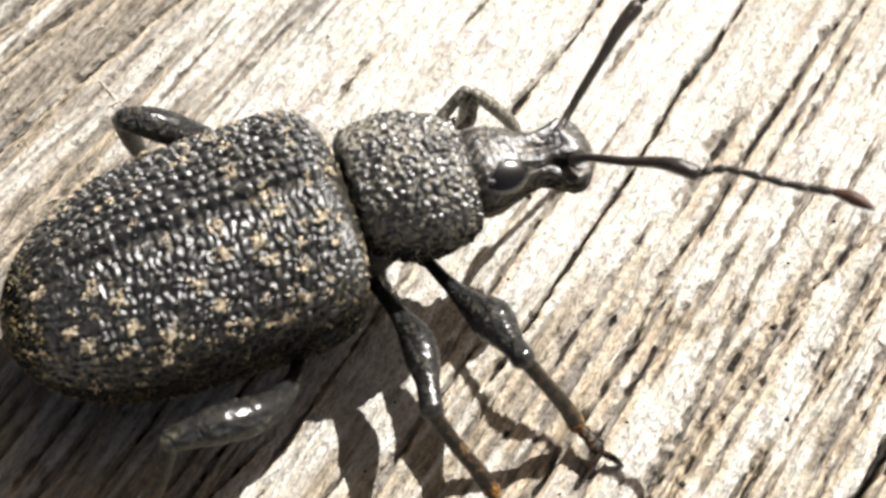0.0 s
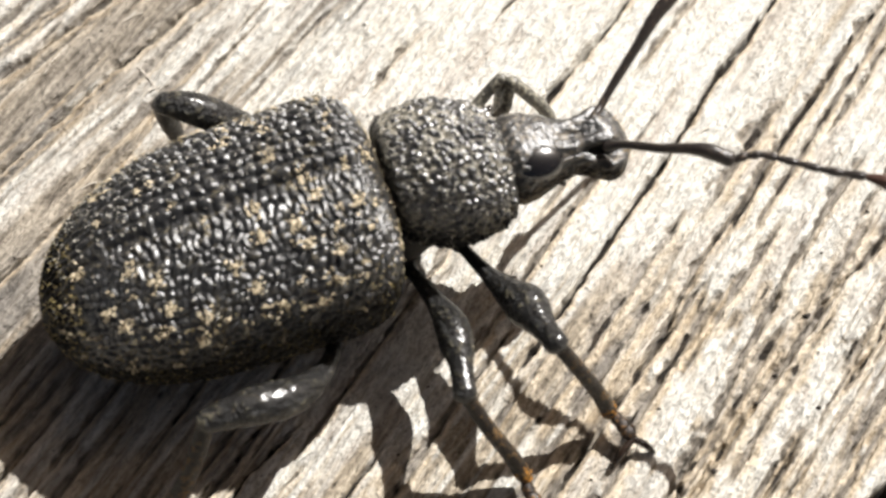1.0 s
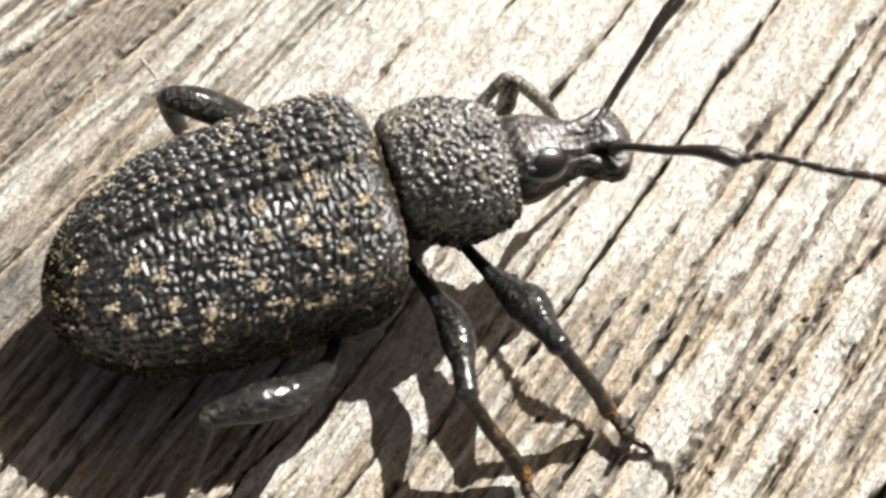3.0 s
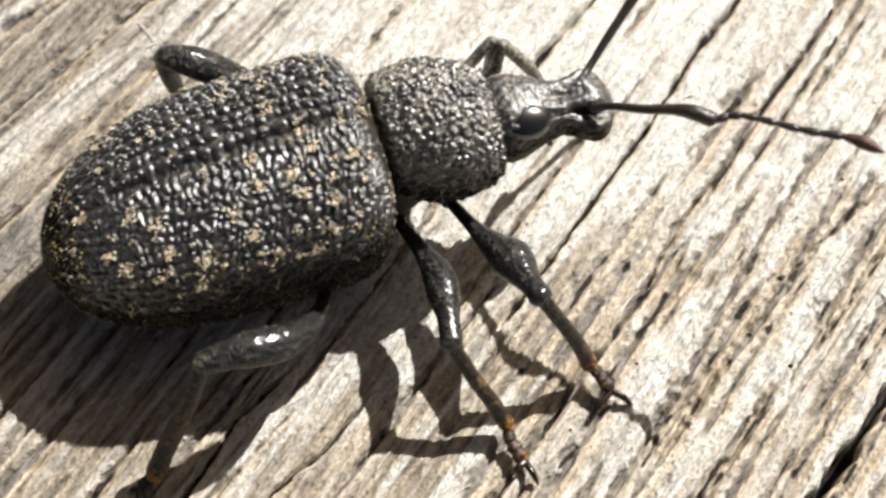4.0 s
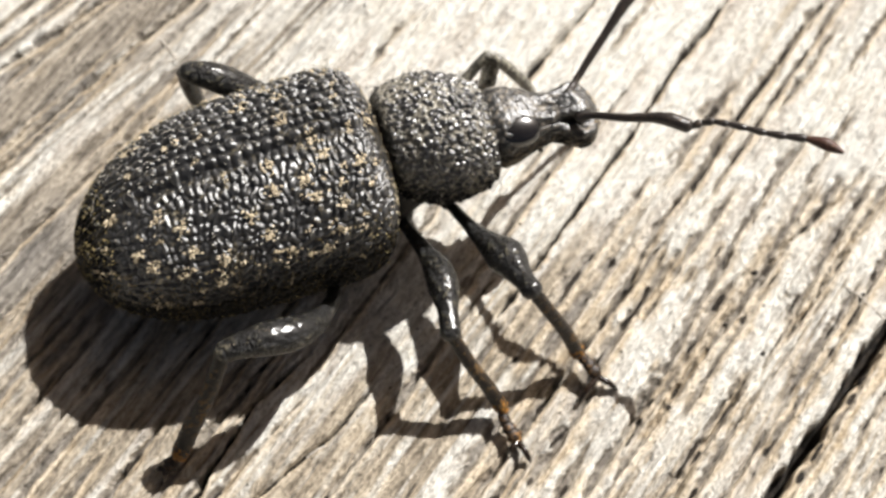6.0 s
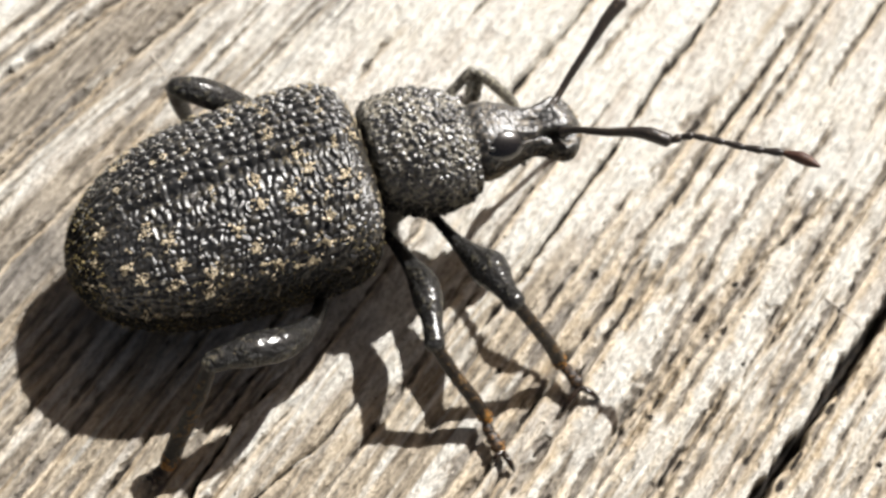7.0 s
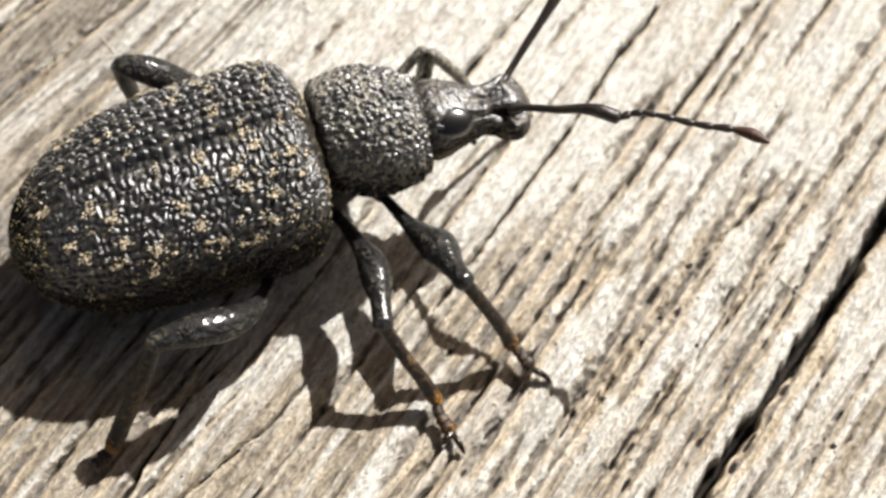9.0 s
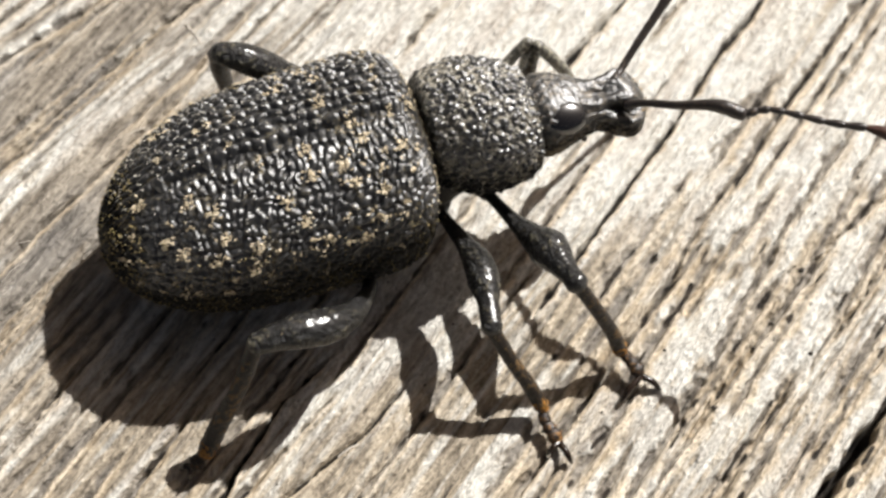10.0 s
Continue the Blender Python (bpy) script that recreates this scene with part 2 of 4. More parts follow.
def tube(points, n=28, m=18, flat=1.0, lumps=0.0, seed=1):
    """A closed tapering tube through rows of x, y, z, radius, with round ends. flat: the height over the width."""
    s = spline(points, n)
    c, r = s[:, :3], np.maximum(s[:, 3], 0.004)
    along = np.gradient(c, axis=0)
    along /= np.linalg.norm(along, axis=1)[:, None]
    # round the two ends
    ends = []
    for k, sign in ((0, -1), (-1, 1)):
        cap = [(c[k] + sign * along[k] * r[k] * math.sin(a) * 0.8, r[k] * math.cos(a), along[k]) for a in (0.5, 1.0, 1.35, 1.56)]
        ends.append(cap)
    rows = [(q, rr, w) for q, rr, w in ends[0][::-1]] + list(zip(c, r, along)) + ends[1]
    c, r, along = (np.array([row[k] for row in rows]) for k in range(3))
    side = np.cross(along, (0, 0, 1.0))
    ln = np.linalg.norm(side, axis=1)
    side = np.where(ln[:, None] > 1e-3, side / np.maximum(ln, 1e-3)[:, None], (1, 0, 0))
    up = np.cross(side, along)
    a = np.linspace(0, 2 * math.pi, m, endpoint=False)
    rng = np.random.RandomState(seed)
    rr = r[:, None] * (1 + lumps * rng.uniform(-1, 1, (len(r), m)))
    v = c[:, None] + rr[..., None] * (np.cos(a)[None, :, None] * side[:, None] + flat * np.sin(a)[None, :, None] * up[:, None])
    return v.reshape(-1, 3), grid_faces(len(r), m, wrap=True)


def lattice(rng, u, v, su, sv):
    """Smooth value noise at the points (u, v), with cells su by sv."""
    gu, gv = u / su, v / sv
    gu, gv = gu - gu.min() + 1, gv - gv.min() + 1
    table = rng.uniform(-1, 1, (int(gu.max()) + 3, int(gv.max()) + 3))
    iu, iv = gu.astype(int), gv.astype(int)
    fu, fv = gu - iu, gv - iv
    fu, fv = fu * fu * (3 - 2 * fu), fv * fv * (3 - 2 * fv)
    return (table[iu, iv] * (1 - fu) + table[iu + 1, iv] * fu) * (1 - fv) + (table[iu, iv + 1] * (1 - fu) + table[iu + 1, iv + 1] * fu) * fv


# ---- the board ----
GRAIN = radians(42)
CRACKS = []


def crack(half, deep, dark, *points):
    """A crack along the grain through points (along, across), in millimetres; dark: how dark its floor is coloured."""
    CRACKS.append((half, deep, dark, points))


crack(0.15, 1.3, 1.0, (-5.0, -10.20), (1.4, -10.27), (4.2, -10.40), (6.9, -10.42), (17.0, -10.2))
crack(0.075, 0.45, 0.9, (0.5, -3.42), (6.0, -3.38), (9.1, -3.33), (17.0, -3.5))
crack(0.09, 0.40, 0.75, (5.4, -0.62), (8.5, -0.80), (17.0, -0.7))
crack(0.07, 0.25, 0.5, (-3.0, -5.30), (2.3, -5.36), (4.6, -5.14), (8.4, -5.20), (13.0, -5.35))
crack(0.07, 0.25, 0.45, (8.3, -5.86), (12.0, -5.90))
crack(0.11, 0.22, 0.42, (-2.5, -7.15), (1.0, -7.00), (4.7, -6.80), (5.1, -6.68), (9.0, -6.70))
crack(0.13, 0.25, 0.55, (0.0, -7.45), (2.9, -7.48), (5.5, -7.66), (6.5, -7.75))
crack(0.12, 0.28, 0.58, (-3.0, -8.45), (-0.4, -8.52), (3.3, -8.54))
crack(0.07, 0.25, 0.6, (3.4, -8.72), (6.0, -8.86), (11.0, -8.95))
crack(0.06, 0.22, 0.5, (5.4, -7.50), (7.5, -8.05), (9.0, -8.2))
crack(0.06, 0.25, 0.6, (3.9, 2.42), (6.4, 2.44))
crack(0.06, 0.25, 0.5, (2.0, 5.50), (5.0, 5.36))
crack(0.08, 0.28, 0.55, (-5.0, 7.9), (-2.9, 7.76), (-0.5, 7.55), (2.6, 7.07), (6.0, 6.4))
crack(0.10, 0.22, 0.4, (-3.0, 9.9), (-1.0, 9.45), (1.4, 8.80), (5.0, 8.0))
crack(0.055, 0.30, 0.7, (-6.0, 6.2), (-3.6, 6.10), (-2.2, 5.95), (0.4, 5.70), (2.4, 5.92))
crack(0.05, 0.30, 0.8, (-7.5, -1.3), (-5.4, -1.58), (-3.4, -2.02), (-1.6, -2.18))
crack(0.07, 0.40, 0.9, (-8.5, -0.60), (-5.9, -0.57), (-5.3, -0.46), (-3.7, -0.34), (-2.0, -0.64))
crack(0.05, 0.25, 0.6, (-6.5, -0.98), (-5.0, -0.92), (-2.6, -1.15))
crack(0.09, 0.30, 0.6, (-9.5, 0.85), (-7.0, 0.87), (-4.6, 1.0))
crack(0.05, 0.22, 0.5, (-9.0, 5.0), (-6.0, 5.1), (-3.4, 5.15))
crack(0.05, 0.22, 0.4, (-9.5, 3.3), (-5.0, 3.5))
crack(0.05, 0.2, 0.35, (6.5, 1.3), (11.0, 0.9))
crack(0.05, 0.2, 0.35, (7.5, -1.9), (15.0, -2.1))


def build_board():
    rng = np.random.RandomState(7)
    step_u, step_v = 0.05, 0.033
    u = np.arange(-12.6, 17.61, step_u)
    v = np.arange(-15.0, 15.01, step_v)
    U, V = np.meshgrid(u, v, indexing="ij")
    warp = 0.16 * lattice(rng, U, V, 5.0, 2.5) + 0.05 * lattice(rng, U, V, 1.6, 0.8)
    # beyond the weevil the grain fans out a little
    S = V + warp + 0.13 * np.clip(V - 2.5, 0, 8) * (U + 1.0) / 6.0
    rings = lattice(rng, U, S, 60, 0.9) + 0.6 * lattice(rng, U, S, 30, 0.42)
    strands = lattice(rng, U, S, 5.0, 0.2) + 0.7 * lattice(rng, U, S, 2.2, 0.1)
    fine = lattice(rng, U, S, 0.42, 0.09) + 0.8 * lattice(rng, U, S, 0.2, 0.11)
    pits = lattice(rng, U, S, 0.26, 0.15)
    z = 0.028 * rings + 0.014 * strands + 0.006 * fine - 0.04 * np.clip(pits - 0.5, 0, 1)
    z += 0.05 * lattice(rng, U, V, 9, 6)
    worn = np.clip((U - 1.5) / 3.5, 0, 1) * np.clip((V + 5.6) / 2.0, 0, 1) * np.clip((4.0 - V) / 2.0, 0, 1)
    worn = np.maximum(worn, 0.6 * np.clip((U - 5.5) / 3.0, 0, 1) * np.clip((V + 9.5) / 1.5, 0, 1))
    # grit: small crumbs and pits of the weathered surface
    crumbs = lattice(rng, U, S, 0.19, 0.13) + 0.7 * lattice(rng, U, S, 0.11, 0.08)
    gritty = np.clip(0.65 + 0.6 * lattice(rng, U, V, 2.2, 1.0) + 0.35 * np.exp(-(((V + 6.0) / 3.0) ** 2)), 0.15, 1.2) * (1 - 0.7 * worn)
    ash = 0.85 * np.clip((V - 2.0) / 2.0, 0, 1) * np.clip(0.75 + 0.5 * lattice(rng, U, V, 3.0, 0.9), 0, 1)
    gritty = gritty * (1 - 0.65 * np.clip((V - 2.0) / 2.0, 0, 1))
    z += 0.012 * gritty * crumbs
    grooves = np.clip(lattice(rng, U, S, 9.0, 0.15) - 0.25, 0, 1) + 0.8 * np.clip(lattice(rng, U, S, 5.0, 0.085) - 0.35, 0, 1)
    grooves *= np.clip(0.75 + 0.7 * lattice(rng, U, V, 3.5, 1.3), 0, 1)
    z -= 0.05 * grooves
    # worn furrows between raised strands
    furrow = lattice(rng, U, S, 6.0, 0.29) + 0.75 * lattice(rng, U, S, 2.6, 0.16)
    deepness = np.clip(0.6 + 0.5 * lattice(rng, U, V, 4.0, 2.0) + 0.5 * np.exp(-(((V + 6.6) / 2.4) ** 2)), 0.1, 1.2) * (1 - 0.75 * worn)
    hollow = np.clip((-furrow - 0.20) / 0.42, 0, 1)
    hollow = hollow * hollow * (3 - 2 * hollow)
    ragged = np.clip(0.75 + 0.6 * lattice(rng, U, S, 0.34, 0.14) + 0.3 * lattice(rng, U, S, 0.13, 0.09), 0.1, 1.3)
    z -= 0.035 * deepness * hollow * ragged
    # thin winding grain lines
    thin = np.zeros_like(U)
    for long, across, width, weight in ((16, 0.55, 0.13, 1.0), (10, 0.34, 0.15, 0.8), (6, 0.22, 0.16, 0.6)):
        line = np.clip(1 - np.abs(lattice(rng, U, S, long, across)) / width, 0, 1)
        thin = np.maximum(thin, weight * line * np.clip(0.55 + 0.9 * lattice(rng, U, V, 3.2, 0.9), 0, 1))
    thin *= np.clip(0.8 + 0.5 * lattice(rng, U, S, 0.3, 0.12), 0.2, 1) * (1 - 0.72 * worn)
    thin *= 1 + 0.7 * np.clip(-4.6 - V, 0, 1) - 0.35 * np.clip((V - 2.0) / 2.0, 0, 1)
    z -= 0.05 * thin
    patch = np.clip(0.45 + 0.9 * lattice(rng, U, V, 4, 1.6), 0, 1)
    dull = np.clip(0.16 * (V - 1.0) - 0.05 * (U - 4), 0, 1) + np.clip(-0.10 * (U + 2.0), 0, 0.5)
    late = np.clip(0.42 * dull - 0.50 * rings - 0.50 * strands, 0, 1) * np.maximum(patch, 0.7 * dull.clip(0, 1))
    late = np.clip(late + 0.25 * grooves + 0.20 * deepness * hollow * ragged + 0.55 * thin, 0, 1) * (1 - 0.75 * worn)
    late = late + 0.08 * np.exp(-((U + 2.8) / 2.8) ** 2 - ((V + 4.4) / 2.8) ** 2) + 0.44 * np.exp(-((U + 1.5) / 3.2) ** 2 - ((V - 5.2) / 1.8) ** 2)
    dirt = 0.30 * thin * np.clip(0.4 + lattice(rng, U, S, 1.2, 0.2), 0, 1) + 0.34 * gritty * np.clip(-crumbs - 0.42, 0, 1) + 0.14 * deepness * hollow * np.clip(lattice(rng, U, S, 0.6, 0.14) + 0.25, 0, 1) + np.clip(1.1 * (pits - 0.66), 0, 0.6) * np.clip(0.2 + lattice(rng, U, V, 2.5, 1.2), 0, 1)
    # rough broken strip where the grain has lifted
    rough = np.exp(-(((S + 6.4) / 1.5) ** 2)) * np.clip(1.1 - np.abs(U - 4.0) / 8.0, 0, 1)
    chips = lattice(rng, U, S, 1.1, 0.22) + 0.7 * lattice(rng, U, S, 0.45, 0.13)
    z += rough * 0.035 * chips
    late = np.maximum(late, rough * np.clip(-0.15 - 0.9 * chips, 0, 0.85))
    dirt = np.maximum(dirt, rough * np.clip(-1.1 - 1.3 * chips, 0, 0.7))
    few = list(CRACKS)
    ochre = 0.35 * thin * np.clip(0.4 + lattice(rng, U, V, 2.5, 0.7), 0, 1)
    for _ in range(60):
        a0, b0 = rng.uniform(-11, 15), rng.uniform(-13.5, 12)
        ln = rng.uniform(0.8, 4.5)
        few.append((rng.uniform(0.03, 0.07), rng.uniform(0.06, 0.16), rng.uniform(0.1, 0.45), ((a0, b0), (a0 + ln, b0 + rng.normal(0, 0.03)))))
    # weathered furrows along the grain, close together where the board is most worn
    for b0 in np.arange(-13.6, 11.5, 0.47):
        a0 = -11.5 + rng.uniform(0, 3)
        while a0 < 15:
            ln = rng.uniform(2.5, 10.0)
            b1 = b0 + rng.normal(0, 0.12)
            if b1 < -4.6:
                share = (0.85 if a0 < 5.0 else 0.65) if b1 > -9.9 else 0.5
            elif b1 > 2.2:
                share = 0.65
            else:
                share = 0.45 if a0 < 0.5 else 0.05
            if rng.uniform() < share:
                fan = -0.022 * max(b1 - 2.5, 0)
                few.append((rng.uniform(0.05, 0.13) * (1.2 if b1 < -4.6 else 1.0), rng.uniform(0.08, 0.17), rng.uniform(0.38, 0.80) * (0.5 if b1 > 2.2 else 1.1 if b1 < -4.6 else 1.0), ((a0, b1), (a0 + ln, b1 + ln * (fan + rng.normal(0, 0.010))))))
            a0 += ln + rng.uniform(0.1, 1.5)
    for order, (half, deep, dark, points) in enumerate(few):
        pu, pv = np.array(points).T
        j0, j1 = np.searchsorted(v, (pv.min() - 1.0, pv.max() + 1.0))
        i0, i1 = np.searchsorted(u, (pu[0] - 0.2, pu[-1] + 0.2))
        if i1 - i0 < 3 or j1 - j0 < 3:
            continue
        uu, VV = u[i0:i1], V[i0:i1, j0:j1]
        mid = np.interp(uu, pu, pv) + 0.04 * lattice(rng, uu, uu * 0, 1.6, 1) + 0.016 * lattice(rng, uu, uu * 0, 0.25, 1)
        ends = np.clip((uu - pu[0]) / 0.9, 0, 1) * np.clip((pu[-1] - uu) / 0.9, 0, 1)
        broken = np.clip(0.25 + 0.75 * dark + 0.75 * lattice(rng, uu, uu * 0, 0.45, 1) + 0.3 * lattice(rng, uu, uu * 0, 0.16, 1), 0.85 if dark > 0.95 else 0.65 if dark > 0.7 else 0.3, 1)
        wide = 0.78 * half * (0.5 + 0.5 * ends) * (1 + 0.4 * lattice(rng, uu, uu * 0, 0.45, 1) + 0.25 * lattice(rng, uu, uu * 0, 0.15, 1))
        off = (VV - mid[:, None]) / wide[:, None]
        if dark > 0.7 and order < len(CRACKS):
            gap = np.exp(-np.abs(off) ** 4) * ends[:, None]
            z[i0:i1, j0:j1] -= deep * gap
            # crack floors coloured towards black
            dirt[i0:i1, j0:j1] = np.maximum(dirt[i0:i1, j0:j1], dark * gap * broken[:, None])
        else:
            # one clean edge, and beyond it a crumbled grey floor that rises raggedly again
            UU = U[i0:i1, j0:j1]
            crumb = 1.0 + 0.75 * lattice(rng, UU, VV, 0.34, 0.16) + 0.4 * lattice(rng, UU, VV, 0.13, 0.09)
            reach = np.clip(1.5 * crumb, 0.3, 3.2)
            gap = np.where(off < -0.3, np.exp(-(((off + 0.3) / 0.35) ** 2)), np.exp(-((np.maximum(off + 0.3, 0) / reach) ** 3))) * ends[:, None]
            z[i0:i1, j0:j1] -= deep * gap * (0.55 + 0.45 * np.exp(-np.maximum(off, 0)))
            # dark band at the clean edge: the step's shade put into colour, plus dirt
            edge_shade = np.exp(-(((off - 0.2) / 0.75) ** 2)) * ends[:, None] * np.clip(0.35 + 1.1 * lattice(rng, UU, VV, 0.3, 0.1), 0, 1)
            dirt[i0:i1, j0:j1] = np.maximum(dirt[i0:i1, j0:j1], 1.35 * dark * edge_shade * broken[:, None])
            ash[i0:i1, j0:j1] = np.maximum(ash[i0:i1, j0:j1], 0.85 * gap)
            late[i0:i1, j0:j1] = np.maximum(late[i0:i1, j0:j1], (0.75 + 0.6 * dark) * gap * np.clip(crumb, 0.55, 1))
        side = np.exp(-(((off + 1.5) / 1.0) ** 2)) * ends[:, None]
        late[i0:i1, j0:j1] = np.maximum(late[i0:i1, j0:j1], 0.45 * side * dark**0.5)
        ochre[i0:i1, j0:j1] = np.maximum(ochre[i0:i1, j0:j1], side * dark**0.5)
    edge = np.clip(np.minimum.reduce([U - u[0], u[-1] - U, V - v[0], v[-1] - V]) / 1.0, 0, 1)
    z = (z - 0.02) * edge
    c, s = math.cos(GRAIN), math.sin(GRAIN)

    def place(a, b, h):
        return np.stack([a * c - b * s, a * s + b * c, h], -1)

    verts = place(U, V, z).reshape(-1, 3)
    faces = grid_faces(len(u), len(v), flip=True)
    base = len(verts)
    a0, a1, b0, b1 = u[0], u[-1], v[0], v[-1]
    A0, A1, B0, B1 = -300.0, 420.0, -62.0, 72.0
    rim = [(a0, b0, 0), (a1, b0, 0), (a1, b1, 0), (a0, b1, 0), (A0, B0, 0), (A1, B0, 0), (A1, B1, 0), (A0, B1, 0),
           (A0, B0, -27), (A1, B0, -27), (A1, B1, -27), (A0, B1, -27)]
    extra = np.array([place(*p) for p in rim])
    more = [[4, 5, 1, 0], [5, 6, 2, 1], [6, 7, 3, 2], [7, 4, 0, 3], [8, 9, 5, 4], [9, 10, 6, 5], [10, 11, 7, 6], [11, 8, 4, 7], [11, 10, 9, 8]]
    verts = np.vstack([verts, extra])
    faces = np.vstack([faces, np.array(more) + base])
    late = np.r_[late.ravel(), np.full(len(extra), 0.2)]
    dirt = np.r_[dirt.ravel(), np.zeros(len(extra))]
    smooth = np.r_[np.maximum(worn, 0.6 * np.clip((V - 2.0) / 2.0, 0, 1)).ravel(), np.full(len(extra), 0.4)]
    ochre = np.r_[ochre.ravel(), np.zeros(len(extra))]
    ash = np.r_[ash.ravel(), np.full(len(extra), 0.4)]
    board = mesh_object("floor", verts, faces, M_WOOD, attribute={"late": late, "dirt": dirt, "ash": ash, "smooth": smooth, "ochre": ochre})
    tagged(board, "weathered grey wooden board with cracked, raised grain", "wooden board", kind="structure")

    def height(x, y):
        a, b = x * c + y * s, -x * s + y * c
        i = int(round((a - u[0]) / step_u))
        j = int(round((b - v[0]) / step_v))
        return float(z[i, j])

    return board, height


BOARD, wood_height = build_board()


def build_ground():
    n = 24
    a = np.linspace(-1, 1, n)
    X, Y = np.meshgrid(a, a, indexing="ij")
    v = np.stack([40000 * X * np.abs(X), 40000 * Y * np.abs(Y), np.full_like(X, -27.4)], -1).reshape(-1, 3)
    g = mesh_object("ground", v, grid_faces(n, n, flip=True), M_GROUND)
    tagged(g, "bare brown soil under the wooden board", "ground", kind="structure")


build_ground()


def build_debris():
    """Loose fibres and specks of dirt on the board."""
    rng = np.random.RandomState(17)
    v, f = [], []
    loose = [(10.42, -3.03, 10.98, -3.98), (-2.97, 6.51, -2.68, 5.81), (-3.00, 5.78, -2.60, 5.92), (5.52, -1.99, 6.03, -1.56), (5.09, -2.37, 5.74, -1.88), (7.79, 2.07, 8.13, 2.19), (-0.13, -4.31, 0.29, -3.96), (-1.72, -4.13, -1.26, -3.96)]
    for k in range(60 + len(loose)):
        a, b = rng.uniform(-9, 14), rng.uniform(-12.5, 11)
        x, y = a * math.cos(GRAIN) - b * math.sin(GRAIN), a * math.sin(GRAIN) + b * math.cos(GRAIN)
        turn = GRAIN + rng.normal(0, 0.5)
        if k >= 60:
            x0, y0, x1, y1 = loose[k - 60]
            x, y, turn = (x0 + x1) / 2, (y0 + y1) / 2, math.atan2(y1 - y0, x1 - x0)
        w = np.array([math.cos(turn), math.sin(turn), 0])
        side = np.array([-w[1], w[0], 0])
        L, r = rng.uniform(0.2, 0.7), rng.uniform(0.006, 0.012)
        if k >= 60:
            L, r = math.hypot(x1 - x0, y1 - y0), 0.016
        o = np.array([x, y, wood_height(x, y) + 0.005])
        rise = np.array([0, 0, rng.uniform(0.01, 0.06)])
        n = len(v)
        for q in range(4):
            c = o + w * L * (q / 3 - 0.5) + rise * math.sin(math.pi * q / 3) + side * 0.03 * L * math.sin(q)
            v.extend([c - side * r, c + np.array([0, 0, r]), c + side * r])
        for i in range(3):
            for q in range(2):
                f.append([n + 3 * i + q, n + 3 * i + q + 1, n + 3 * i + q + 4, n + 3 * i + q + 3])
    ob = mesh_object("wood_fibre", v, f, M_FIBRE)
    tagged(ob, "loose pale wood fibres lying on the weathered board", "wood fibre", kind="stuff")
    v, f = [], []
    grains = [(10.26, -6.93, 0.10), (5.89, -4.77, 0.09), (8.21, -4.08, 0.09), (8.63, -2.26, 0.13), (7.68, -3.20, 0.09), (7.13, -3.65, 0.09), (7.65, -4.53, 0.07), (2.39, -4.51, 0.06), (5.25, -3.39, 0.06), (3.92, 0.01, 0.05), (-3.66, -1.13, 0.04)]
    for k in range(140 + len(grains)):
        a, b = rng.uniform(-9, 14), rng.uniform(-12.5, 11)
        x, y = a * math.cos(GRAIN) - b * math.sin(GRAIN), a * math.sin(GRAIN) + b * math.cos(GRAIN)
        r = 0.012 + 0.03 * rng.uniform() ** 2
        if k >= 140:
            x, y, r = grains[k - 140]
            r *= 0.7
        q = rng.normal(0, 1, (6, 3)) * 0.18
        q += [[1.3, 0, 0], [-1.3, 0, 0], [0, 1, 0], [0, -1, 0], [0, 0, 0.8], [0, 0, -0.6]]
        n = len(v)
        v.extend(q * r + (x, y, wood_height(x, y) + 0.2 * r))
        f.extend([[n + i, n + j, n + k] for i, j, k in ((0, 2, 4), (2, 1, 4), (1, 3, 4), (3, 0, 4), (2, 0, 5), (1, 2, 5), (3, 1, 5), (0, 3, 5))])
    ob = mesh_object("dirt_speck", v, f, M_DIRT)
    tagged(ob, "small dark specks of dirt on the weathered board", "dirt", kind="stuff")


build_debris()

# ---- the weevil ----
WEEVIL = new("weevil")
tagged(WEEVIL, "black vine weevil with tan-flecked ridged wing cases standing on weathered wood", "beetle")
WEEVIL.location = (0, 0, 0)


def shell_surface(x, theta, centre, width, top, bottom, p, middle, skew=0.0, hollow=0.0, span=1.0):
    """Points of a lofted shell: theta is the angle round the body from the middle of the back. skew turns the front edge, hollow draws its middle back."""
    cy, w, t, b = (f(x) for f in (centre, width, top, bottom))
    sn, cs = np.sin(theta), np.cos(theta)
    yy = w * np.sign(sn) * np.abs(sn) ** (2 / p)
    mid = middle(x)
    zz = np.where(cs >= 0, mid + (t - mid) * np.abs(cs) ** (2 / p), mid - (mid - b) * np.abs(cs) ** (2 / p))
    fore = np.clip((x + 1.6) / 2.6, 0, 1)
    return np.stack([x - skew * fore * yy - hollow * fore**2 * (1 - (yy / span) ** 2), cy + yy, zz], -1)


def normals_of(P):
    du, dv = np.gradient(P, axis=0), np.gradient(P, axis=1)
    n = np.cross(du, dv)
    return n / np.maximum(np.linalg.norm(n, axis=-1, keepdims=True), 1e-9)


EX0, EXM, EX1 = -5.46, -1.9, 1.36
E_SPAN = 2.15


def e_prof(x, rear, front, p_rear, p_front):
    X = np.where(x < EXM, (EXM - x) / (EXM - EX0), (x - EXM) / (EX1 - EXM)).clip(0, 1)
    return np.where(x < EXM, (1 - X**rear).clip(0) ** p_rear, (1 - X**front).clip(0) ** p_front)


def e_centre(x):
    return 0.75 + 0.03 * (x + 2)


def e_mid(x):
    return 2.16 + 0.178 * (x + 2.5)


